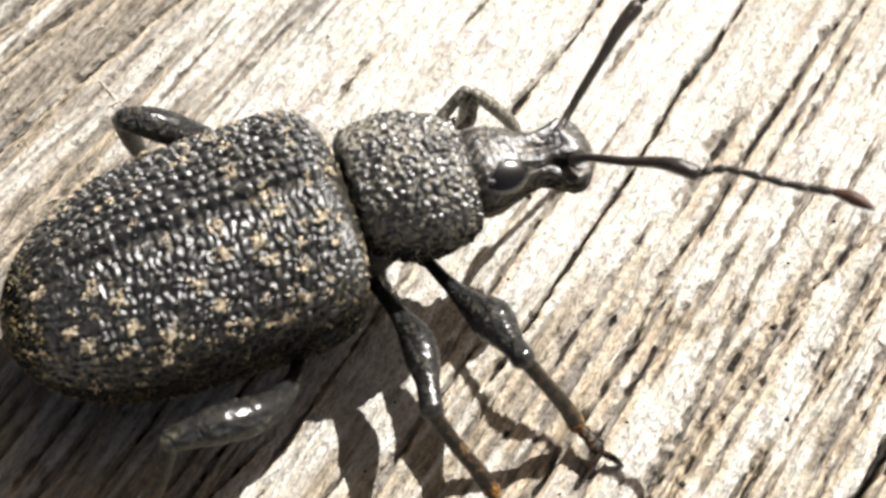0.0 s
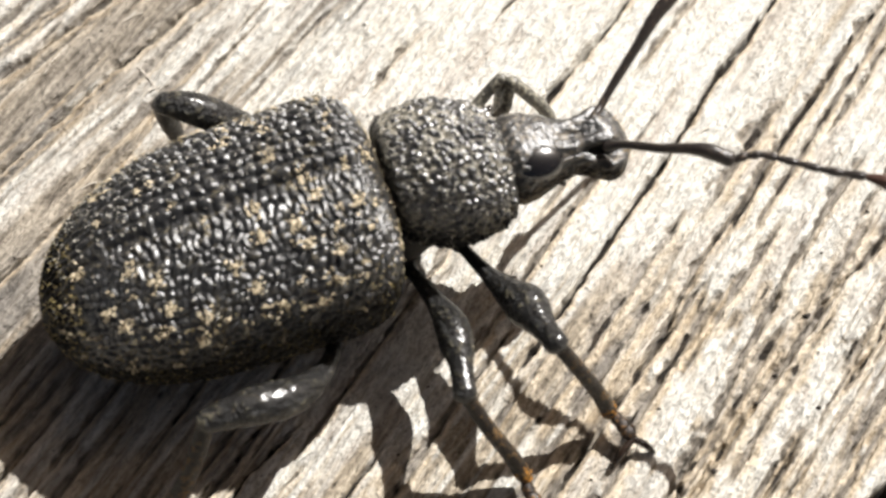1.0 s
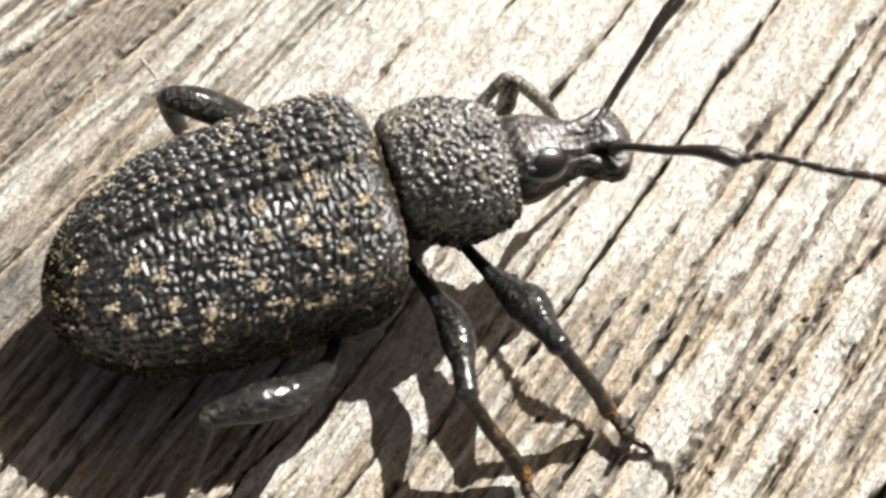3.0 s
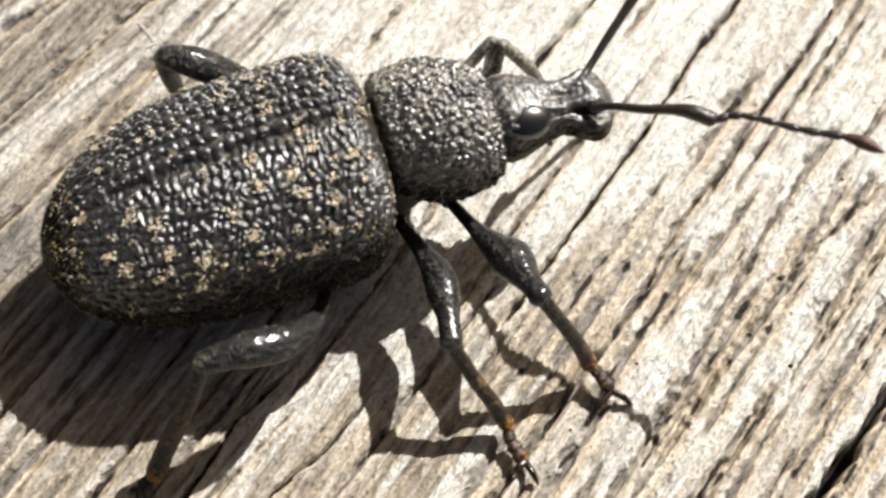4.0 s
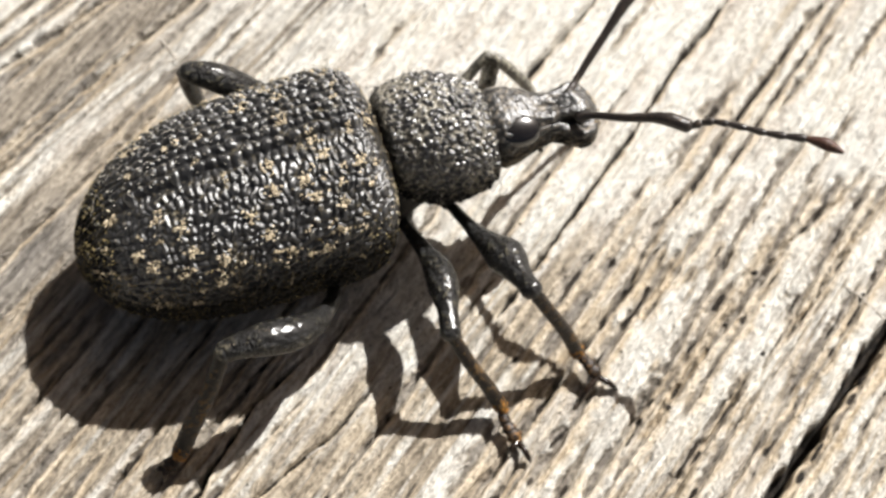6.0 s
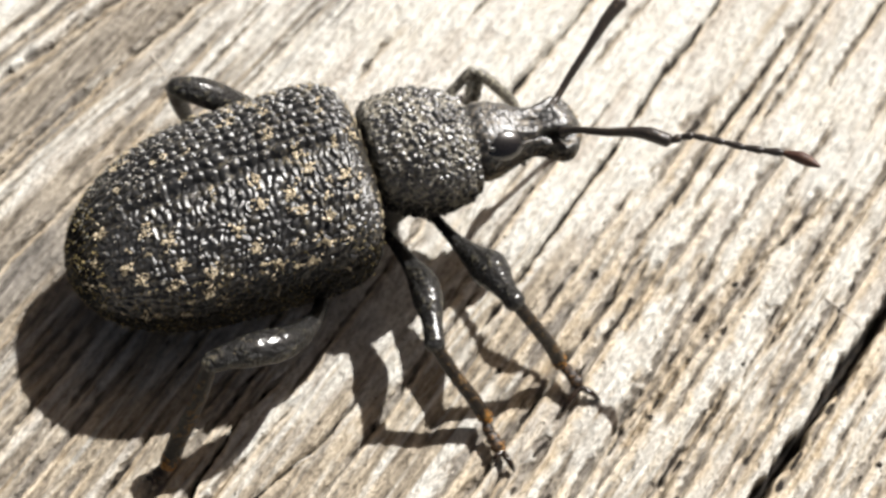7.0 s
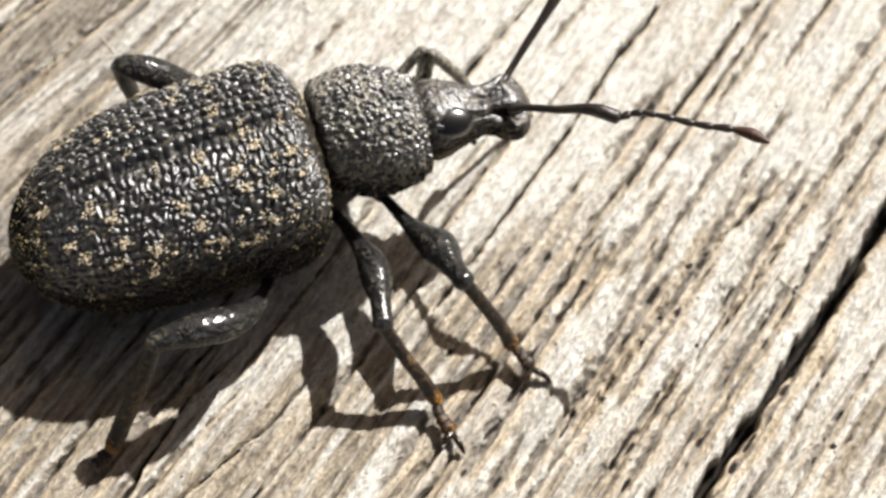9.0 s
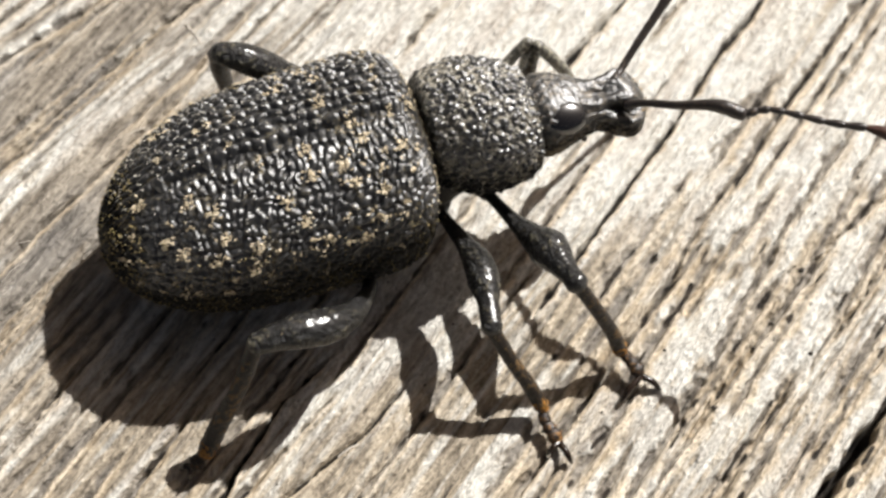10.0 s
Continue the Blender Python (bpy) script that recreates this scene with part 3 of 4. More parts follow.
def e_width(x):
    return E_SPAN * e_prof(x, 2.35, 7.0, 0.52, 0.5)


def e_top(x):
    return e_mid(x) + 1.717 * e_prof(x, 2.45, 11.0, 0.55, 0.5)


def e_bottom(x):
    return e_mid(x) - (e_mid(x) - 0.36) * e_prof(x, 2.75, 7.0, 0.5, 0.5)


def e_shell(x, theta, slim=1.0):
    return shell_surface(x, theta, e_centre, lambda q: slim * e_width(q), e_top, e_bottom, 2.4, e_mid, 0.07, 0.26, E_SPAN)


# the largest clumps of scales: place along the body, angle from the middle of the back
E_CLUMPS = [(-0.62, -0.31), (-0.51, -0.49), (-0.01, -0.66), (-0.14, -0.13), (-0.3, 0.0), (-0.8, 0.22), (-1.28, -0.31), (-1.83, -0.49), (-3.6, -0.22), (-4.51, -0.04),
            (-3.18, -0.4), (-3.03, -0.66), (-4.15, -0.58), (-3.87, -0.75), (-2.46, -0.84), (-1.17, -1.02), (-2.62, -1.11), (-0.18, -0.93), (-1.3, -0.1), (-1.56, 0.58),
            (-1.05, 0.75), (1.05, 0.04), (-3.28, -0.93), (-0.53, -1.11), (-1.54, -0.75), (0.57, -0.31)]


def build_elytra():
    rng = np.random.RandomState(11)
    n, m = 560, 460
    a = np.linspace(0.02, math.pi - 0.02, n)
    xs = (EX0 + EX1) / 2 - (EX1 - EX0) / 2 * np.cos(a)
    th = np.linspace(-radians(118), radians(118), m)
    X, TH = np.meshgrid(xs, th, indexing="ij")
    P = e_shell(X, TH)
    N = normals_of(P)
    if N[n // 2, m // 2, 2] < 0:
        N = -N
    # ten ridges along each wing case: square grains in rows beyond the seam, cross-wrinkled grains this side of it
    size = np.clip(e_width(X) / E_SPAN, 0.2, 1)
    beyond = np.clip((TH + 0.10) / 0.16, 0, 1)
    wavy = TH + (0.07 - 0.045 * beyond) * lattice(rng, X, TH * 2.2, 0.2, 0.24) + (0.03 - 0.02 * beyond) * lattice(rng, X, TH * 2.2, 0.09, 0.12)
    k = np.abs(wavy) / np.where(wavy > 0, radians(6.3), radians(7.2))
    row = np.floor(k) * np.sign(wavy) + 20 * (wavy >= 0)
    f = k - np.floor(k)
    ridge = np.sin(math.pi * f) ** 0.8
    step = np.where(wavy > 0, 0.24, 0.165)
    shift = rng.uniform(0, 1, 64)[(row.astype(int)) % 64]
    along = X / step + shift + (0.75 - 0.4 * beyond) * lattice(rng, X, TH * 8, 0.35, 1.0)
    cell = np.floor(along)
    g = along - cell
    pick = (row.astype(int) % 64, cell.astype(int) % 96)
    tall = rng.uniform(0.35, 1.0, (64, 96))[pick]
    tall = np.where(wavy > 0, 0.6 + 0.4 * tall, tall)
    lean = rng.uniform(-0.2, 0.2, (64, 96))[pick]
    bead = np.clip(1.15 - np.abs((g - 0.5) / 0.42) ** 3 - np.abs((f - 0.5) / 0.40) ** 3, 0, 1) ** 0.8
    fold = np.clip(1 - ((g - 0.5 + lean * (f - 0.5) * 3) / 0.42) ** 2 - ((f - 0.5 + 0.5 * lean) / 0.62) ** 2, 0, 1) ** 0.75
    grain = (bead * beyond + fold * (1 - beyond)) * tall
    suture = np.exp(-((TH / radians(2.2)) ** 2))
    d = size * ((0.034 + 0.026 * beyond) * ridge + (0.064 - 0.012 * beyond) * grain - 0.07 * suture - 0.05)
    crinkle = lattice(rng, X, TH * 2.2, 0.11, 0.10)
    d += (0.016 - 0.006 * beyond) * crinkle + 0.005 * lattice(rng, X, TH * 2.2, 0.05, 0.06)
    front = np.clip((EX1 - X) / 0.25, 0.2, 1)
    P = P + N * (d * front)[..., None]
    # dust lies in the pits, and faintly on the low sides, front and outer rims
    rim = np.maximum(np.clip((np.abs(TH) - 0.85) / 0.7, 0, 1), np.clip(1 - (EX1 - X) / 0.30, 0, 1))
    pits = np.clip(0.75 - 1.3 * grain - 0.5 * ridge, 0, 1) * np.clip(0.45 + 0.7 * lattice(rng, X, TH * 2.2, 0.7, 0.5), 0, 1)
    # pit dust thinned down the sides: part of their shade, put into the colour
    dusty = np.clip(0.06 * rim + 0.55 * pits * (1 - 0.6 * np.clip((np.abs(TH) - 0.9) / 0.4, 0, 1)), 0, 1)
    matt = np.maximum(np.clip((np.abs(TH) - 1.0) / 0.5, 0, 1), np.clip((-4.3 - X) / 0.7, 0, 1))
    cases = []
    for half in (slice(0, m // 2), slice(m // 2 - 1, m)):
        Q = P[:, half]
        cases.append(mesh_object("wing_case", Q.reshape(-1, 3), grid_faces(n, Q.shape[1]), M_ELYTRA, WEEVIL, "black ridged wing case with rows of shiny grains",
                                 attribute={"matt": matt[:, half].ravel(), "dusty": dusty[:, half].ravel()}))
    # clumps of tan hair scales, lying backwards on the shell
    coats = [([], []), ([], [])]

    def flake(i, j, big, lift, wild=0.5):
        flakes, quads = coats[0 if j < m // 2 else 1]
        p, nn = P[i, j], N[i, j]
        along_v = P[max(i - 4, 0), j] - P[min(i + 4, n - 1), j]
        along_v = along_v / np.linalg.norm(along_v)
        side = np.cross(nn, along_v)
        turn = rng.normal(0, wild)
        w = math.cos(turn) * along_v + math.sin(turn) * side
        s = math.cos(turn) * side - math.sin(turn) * along_v
        o = p + nn * (0.012 + lift)
        L, B = big * rng.uniform(0.7, 1.3), big * 0.55 * rng.uniform(0.7, 1.4)
        b = len(flakes)
        flakes.extend([o - w * L * 0.5, o + s * B * 0.5, o + w * L * 0.5 + nn * 0.03, o - s * B * 0.5, o + nn * 0.018])
        quads.extend([[b, b + 1, b + 4], [b + 1, b + 2, b + 4], [b + 2, b + 3, b + 4], [b + 3, b, b + 4]])

    def at(x, t):
        return int(np.argmin(np.abs(xs - x))), int(np.argmin(np.abs(th - t)))

    clumps = []
    for _ in range(260):
        t = rng.uniform(-1.45, 1.45)
        if rng.uniform() < 0.06 + 0.7 * abs(t) / 1.45:
            clumps.append((rng.uniform(-5.0, 0.9), t, rng.randint(4, 10), 0.045))
    clumps += [(x, t, 26, 0.068) for x, t in E_CLUMPS]
    for x, t, many, wide in clumps:
        for _ in range(many):
            i, j = at(x + rng.normal(0, wide), t + rng.normal(0, 0.5 * wide))
            flake(i, j, 0.085, 0.010, 1.2)
    for _ in range(320):
        i, j = at(EX1 - 0.03 - abs(rng.normal(0, 0.16)), rng.uniform(-1.9, 1.9))
        flake(i, j, 0.055, 0.0)

    def lay(name, mat, label):
        """Put the scales made so far on the two wing cases."""
        for case, (flakes, quads) in zip(cases, coats):
            tagged(mesh_object(name, flakes, quads, mat, case, label, smooth=False), kind="stuff")
        coats[:] = [([], []), ([], [])]

    lay("scaling", M_SCALE, "small tan hair scales in clumps")
    for _ in range(1000):
        t = np.sign(rng.uniform(-1, 1)) * rng.uniform(0.9, 2.05)
        i, j = at(-5.44 + 6.7 * rng.uniform(0, 1) ** 1.2, t)
        flake(i, j, 0.05, 0.0, 0.7)
    for _ in range(260):
        i, j = at(rng.uniform(-5.44, -4.6), rng.uniform(-1.2, 1.2))
        flake(i, j, 0.05, 0.0, 0.7)
    lay("fringe", M_GOLD, "short golden hairs along the sides")
    for _ in range(1800):
        t = rng.uniform(-0.9, 1.35)
        i, j = at(rng.uniform(-5.2, 1.2), t)
        if grain[i, j] < (0.35 if t > 0 else 0.6):
            continue
        flake(i, j, 0.06, 0.0, 0.9)
    lay("down", M_DOWN, "short greyish hair scales")
    # underside
    th2 = np.linspace(radians(112), radians(248), 90)
    X2, T2 = np.meshgrid(xs[::6], th2, indexing="ij")
    Q = e_shell(X2, T2, 0.985)
    Q[..., 2] += 0.02 * lattice(rng, X2, T2, 0.25, 0.2)
    mesh_object("abdomen", Q.reshape(-1, 3), grid_faces(*X2.shape), M_UNDER, WEEVIL, "dark underside of the body")


build_elytra()


def cells(rng, P2, step, jitter=0.38):
    """Distance to the nearest of many scattered points, for points on a surface given in two flat coordinates."""
    a, b = P2[..., 0] / step, P2[..., 1] / (step * 0.87)
    ia, ib = np.floor(a).astype(int), np.floor(b).astype(int)
    ia0, ib0 = ia.min() - 2, ib.min() - 2
    shape = (ia.max() - ia0 + 4, ib.max() - ib0 + 4)
    ja, jb, tall = rng.uniform(-jitter, jitter, shape), rng.uniform(-jitter, jitter, shape), rng.uniform(0.6, 1, shape)
    best, h = np.full(a.shape, 9.0), np.ones(a.shape)
    for da in (-1, 0, 1):
        for db in (-1, 0, 1):
            ca, cb = ia + da, ib + db
            q = (ca - ia0, cb - ib0)
            d = np.hypot(a - (ca + 0.5 + 0.5 * (cb % 2) + ja[q]), b - (cb + 0.5 + jb[q]))
            h = np.where(d < best, tall[q], h)
            best = np.minimum(best, d)
    return best, h


PX0, PX1 = 1.11, 3.38


def p_width(x):
    X = ((x - PX0) / (PX1 - PX0)).clip(0, 1)
    bulge = 1.117 + 0.327 * np.sin(math.pi * X**1.03) - 0.126 * X
    cap = (1 - np.abs(2 * (X - 0.5)) ** np.where(X < 0.5, 26, 14)).clip(0) ** 0.42
    return bulge * cap


def p_centre(x):
    return 1.044 - 0.10 * (x - 2.4)


def p_mid(x):
    return 2.778 + 0.056 * (x - 2.4)


def build_pronotum():
    rng = np.random.RandomState(5)
    n, m = 400, 470
    a = np.linspace(0.02, math.pi - 0.02, n)
    xs = (PX0 + PX1) / 2 - (PX1 - PX0) / 2 * np.cos(a)
    th = np.linspace(-math.pi, math.pi, m, endpoint=False)
    X, T = np.meshgrid(xs, th, indexing="ij")
    P = shell_surface(X, T, p_centre, p_width, lambda x: p_mid(x) + 0.991 * p_width(x), lambda x: p_mid(x) - 0.974 * p_width(x), 2.0, p_mid, 0.07)
    N = normals_of(P)
    if N[n // 2, m // 2, 2] < 0:
        N = -N
    flat = np.stack([X, T * 1.3], -1)
    d, h = cells(rng, flat, 0.162, 0.44)
    dome = np.clip(1 - (d / 0.55) ** 2, 0, 1) ** 0.9 * h * np.clip(0.8 + 0.5 * lattice(rng, X, T, 0.16, 0.13), 0.15, 1)
    fade = np.clip((X - PX0) / 0.15, 0, 1) * np.clip((PX1 - X) / 0.12, 0, 1)
    collar = np.exp(-(((X - PX1 + 0.26) / 0.05) ** 2))
    P = P + N * (fade * (0.075 * dome - 0.03) - 0.05 * collar + 0.022 * lattice(rng, X, T, 0.07, 0.055))[..., None]
    # pale dust thinned down the sides, their shade put into the colour
    dusty = (1 - 0.5 * np.clip((np.abs(T) - 1.35) / 0.4, 0, 1)) * np.clip(0.80 - 1.7 * dome, 0, 1) * np.clip(0.85 + 0.5 * lattice(rng, X, T, 0.5, 0.4), 0, 1)
    ob = mesh_object("pronotum", P.reshape(-1, 3), grid_faces(n, m, wrap=True), M_PRONOTUM, WEEVIL, "black shield covered with round shiny grains",
                     attribute={"matt": np.clip((np.abs(T) - 1.05) / 0.5, 0, 1).ravel(), "dusty": dusty.ravel()})
    flakes, quads = [], []
    for _ in range(5200):
        i, j = rng.randint(5, n - 5), rng.randint(0, m)
        # fewer pale hairs on the sides, to keep the shaded part dark
        if d[i, j] < 0.40 or (abs(th[j]) > 1.2 and rng.uniform() < 0.7):
            continue
        p, nn = P[i, j], N[i, j]
        w = rng.normal(0, 1, 3)
        w -= nn * (w @ nn)
        w /= np.linalg.norm(w)
        s = np.cross(nn, w)
        o = p + nn * 0.03
        q, r = rng.uniform(0.03, 0.055), rng.uniform(0.009, 0.016)
        b = len(flakes)
        flakes.extend([o - w * q, o + s * r, o + w * q + nn * 0.02, o - s * r])
        quads.append([b, b + 1, b + 2, b + 3])
    sc = mesh_object("scaling", flakes, quads, M_DOWN, ob, "sparse pale hair scales", smooth=False)
    tagged(sc, kind="stuff")


build_pronotum()


def build_thorax():
    v, f = tube([(-0.4, 0.76, 1.45, 1.02), (0.4, 0.82, 1.58, 1.10), (1.1, 0.92, 1.90, 1.0), (1.8, 1.02, 2.18, 0.88), (2.6, 1.06, 2.40, 0.74)], 24, 40, 0.92, 0.004, 2)
    mesh_object("thorax", v, f, M_UNDER, WEEVIL, "dark underside between the wing cases and the shield")


build_thorax()


def build_head():
    rng = np.random.RandomState(3)
    # x, centre y, centre z, half width, half height
    rows = [(3.20, 0.90, 2.98, 0.66, 0.70), (3.45, 0.88, 3.02, 0.80, 0.78), (3.70, 0.86, 3.05, 0.78, 0.74), (4.00, 0.84, 3.08, 0.66, 0.64),
            (4.30, 0.83, 3.09, 0.53, 0.55), (4.58, 0.82, 3.09, 0.48, 0.52), (4.82, 0.81, 3.08, 0.58, 0.55), (5.06, 0.80, 3.06, 0.68, 0.57),
            (5.28, 0.80, 3.03, 0.66, 0.52), (5.44, 0.80, 2.98, 0.50, 0.40), (5.54, 0.80, 2.95, 0.26, 0.24), (5.57, 0.80, 2.94, 0.05, 0.05)]
    n, m = 170, 150
    s = spline(rows, n)
    th = np.linspace(0, 2 * math.pi, m, endpoint=False)
    T = np.broadcast_to(th, (n, m))
    p = 2.4
    sn, cs = np.sin(T), np.cos(T)
    Y = s[:, 1:2] + s[:, 3:4] * np.sign(sn) * np.abs(sn) ** (2 / p)
    Z = s[:, 2:3] + s[:, 4:5] * np.sign(cs) * np.abs(cs) ** (2 / p)
    X = np.broadcast_to(s[:, :1], (n, m))
    P = np.stack([X, Y, Z], -1)
    N = normals_of(P)
    if N[n // 3, 0, 2] < 0:
        N = -N
    # furrow on the snout, antennal grooves at its sides, fine wrinkles
    furrow = np.exp(-(((Y - s[:, 1:2]) / 0.09) ** 2)) * (cs > 0) * np.clip((X - 4.0) / 0.4, 0, 1) * np.clip((5.2 - X) / 0.3, 0, 1)
    keel = np.exp(-(((np.abs(Y - s[:, 1:2]) - 0.26) / 0.08) ** 2)) * (cs > 0) * np.clip((X - 4.1) / 0.4, 0, 1) * np.clip((5.3 - X) / 0.3, 0, 1)
    scrobe = np.exp(-np.abs((X - 5.06) / 0.36) ** 3) * np.exp(-(((np.abs(T - math.pi) - math.pi * 0.78) / 0.25) ** 2))
    d = -0.06 * furrow + 0.06 * keel - 0.46 * scrobe
    d = d + 0.020 * lattice(rng, X * 1.0, T * 0.6, 0.17, 0.06) + 0.015 * lattice(rng, X, T * 0.6, 0.07, 0.06)
    P = P + N * d[..., None]
    ob = mesh_object("head", P.reshape(-1, 3), grid_faces(n, m, wrap=True), M_HEAD, WEEVIL, "dark grey head with a short broad grooved snout",
                     attribute={"matt": np.clip((math.pi - np.abs(T - math.pi) - 0.95) / 0.5, 0, 1).ravel(),
                                "dusty": (0.8 * np.exp(-(((X - 3.62) / 0.26) ** 2) - ((np.abs(T - math.pi) - 0.40 * math.pi) / 0.30) ** 2)).ravel()})
    # eyes
    for ex, ey, ez, er, out in ((3.80, 0.45, 3.50, 0.345, (0.08, -0.42, 0.86)), (3.82, 1.27, 3.40, 0.30, (0.0, 0.66, 0.75))):
        n2, m2 = 26, 36
        a = np.linspace(0.02, math.pi - 0.02, n2)
        b = np.linspace(0, 2 * math.pi, m2, endpoint=False)
        A, Bb = np.meshgrid(a, b, indexing="ij")
        w = np.array(out) / np.linalg.norm(out)
        side = np.cross(w, (1.0, 0, 0))
        side /= np.linalg.norm(side)
        fore = np.cross(side, w)
        q = er * (0.50 * np.cos(A)[..., None] * w + 1.28 * (np.sin(A) * np.cos(Bb))[..., None] * fore + 0.95 * (np.sin(A) * np.sin(Bb))[..., None] * side)
        q += np.array([ex, ey, ez]) + 0.05 * w
        mesh_object("eye", q.reshape(-1, 3), grid_faces(n2, m2, wrap=True), M_EYE, ob, "glossy black eye")
    # mouthparts
    for sy in (-1, 1):
        v, f = tube([(4.24, 0.80 + sy * 0.18, 2.62, 0.07), (4.30, 0.80 + sy * 0.28, 2.50, 0.09), (4.34, 0.80 + sy * 0.34, 2.42, 0.05)], 10, 10)
        mesh_object("palp", v, f, M_CLAW, ob)
    for sy in (-1, 1):
        v, f = tube([(5.42, 0.80 + sy * 0.20, 2.84, 0.10), (5.54, 0.80 + sy * 0.15, 2.78, 0.09), (5.60, 0.80 + sy * 0.05, 2.74, 0.04)], 10, 10)
        mesh_object("mandible", v, f, M_CLAW, ob)
    hairs, quads = [], []
    for _ in range(60):
        y = rng.uniform(-0.4, 0.4)
        o = np.array([5.44 - 0.5 * y * y, 0.80 + y, 3.10 + rng.uniform(-0.1, 0.12)])
        w = np.array([0.17, y * 0.12, rng.uniform(-0.06, 0.06)])
        b = len(hairs)
        hairs.extend([o - (0, 0.02, 0), o + (0, 0.02, 0), o + w])
        quads.append([b, b + 1, b + 2])
    hr = mesh_object("fringe", hairs, quads, M_HAIR, ob, "short yellowish bristles", smooth=False)
    tagged(hr, kind="stuff")


build_head()


def hairs_on(rows, count, length, parent, seed):
    """Fine pale hairs along a limb."""
    rng = np.random.RandomState(seed)
    s = spline(rows, 60)
    v, f = [], []
    for _ in range(count):
        i = rng.randint(1, 58)
        w = s[i + 1, :3] - s[i - 1, :3]
        w /= np.linalg.norm(w)
        nn = rng.normal(0, 1, 3)
        nn -= w * (nn @ w)
        nn /= np.linalg.norm(nn)
        side = np.cross(w, nn)
        o = s[i, :3] + nn * s[i, 3] * 0.95
        L = length * rng.uniform(0.6, 1.2)
        b = len(v)
        v.extend([o - side * 0.006, o + side * 0.006, o + w * L * 0.8 + nn * L * 0.35])
        f.append([b, b + 1, b + 2])
    ob = mesh_object("fuzz", v, f, M_HAIR, parent, "fine pale hairs", smooth=False)
    tagged(ob, kind="stuff")


def build_antenna(scape, bend, club, seed):
    """scape: rows of x, y, z, radius. bend: the line of the seven beads. club: its rows."""
    scape = [(*row[:3], 1.32 * row[3]) for row in scape]
    v, f = tube(scape, 40, 16, 1.0, 0.05, seed)
    ob = mesh_object("antenna", v, f, M_ANTENNA, WEEVIL, "dark elbowed feeler with a thickened first joint")
    line = spline(bend, 71)
    for k in range(7):
        a, b = line[k * 10], line[min(k * 10 + 10, 70)]
        r = (0.080, 0.076, 0.068, 0.068, 0.069, 0.073, 0.078)[k]
        seg = [(*(a + (b - a) * q), r * w) for q, w in ((0.0, 0.72), (0.3, 0.88), (0.68, 1.08), (0.9, 1.0), (1.0, 0.78))]
        v, f = tube(seg, 14, 12)
        mesh_object("bead", v, f, M_ANTENNA, ob)
    club = [(*row[:3], 1.08 * row[3]) for row in club]
    v, f = tube(club, 24, 14, 1.0, 0.03, seed + 1)
    mesh_object("club", v, f, M_CLUB, ob, "reddish brown spindle-shaped tip")
    hairs_on(scape, 60, 0.07, ob, seed + 2)
    hairs_on(club, 60, 0.06, ob, seed + 3)
    return ob


FEELER = build_antenna(
    [(5.05, 0.46, 3.52, 0.070), (5.33, 0.33, 3.73, 0.056), (5.83, -0.04, 4.09, 0.066), (6.22, -0.34, 4.47, 0.080), (6.51, -0.53, 4.60, 0.108), (6.80, -0.73, 4.60, 0.110)],
    [(6.86, -0.78, 4.62), (7.22, -0.81, 4.75), (7.64, -1.08, 4.88), (8.19, -1.47, 5.02), (8.76, -1.77, 5.15)],
    [(8.76, -1.77, 5.15, 0.05), (8.92, -1.88, 5.18, 0.09), (9.06, -1.99, 5.21, 0.115), (9.19, -2.14, 5.25, 0.09), (9.29, -2.28, 5.30, 0.03)], 21)
build_antenna(
    [(5.00, 1.12, 3.42, 0.070), (5.22, 1.36, 3.36, 0.056), (5.67, 1.77, 3.62, 0.062), (6.08, 2.12, 3.86, 0.070), (6.54, 2.52, 4.13, 0.092), (6.91, 2.77, 4.30, 0.112)],
    [(6.97, 2.80, 4.33), (7.36, 3.02, 4.42), (7.80, 3.28, 4.52), (8.35, 3.62, 4.62), (8.90, 3.95, 4.70)],
    [(8.90, 3.95, 4.70, 0.05), (9.04, 4.03, 4.72, 0.09), (9.18, 4.12, 4.74, 0.115), (9.32, 4.20, 4.76, 0.09), (9.42, 4.26, 4.78, 0.03)], 31)


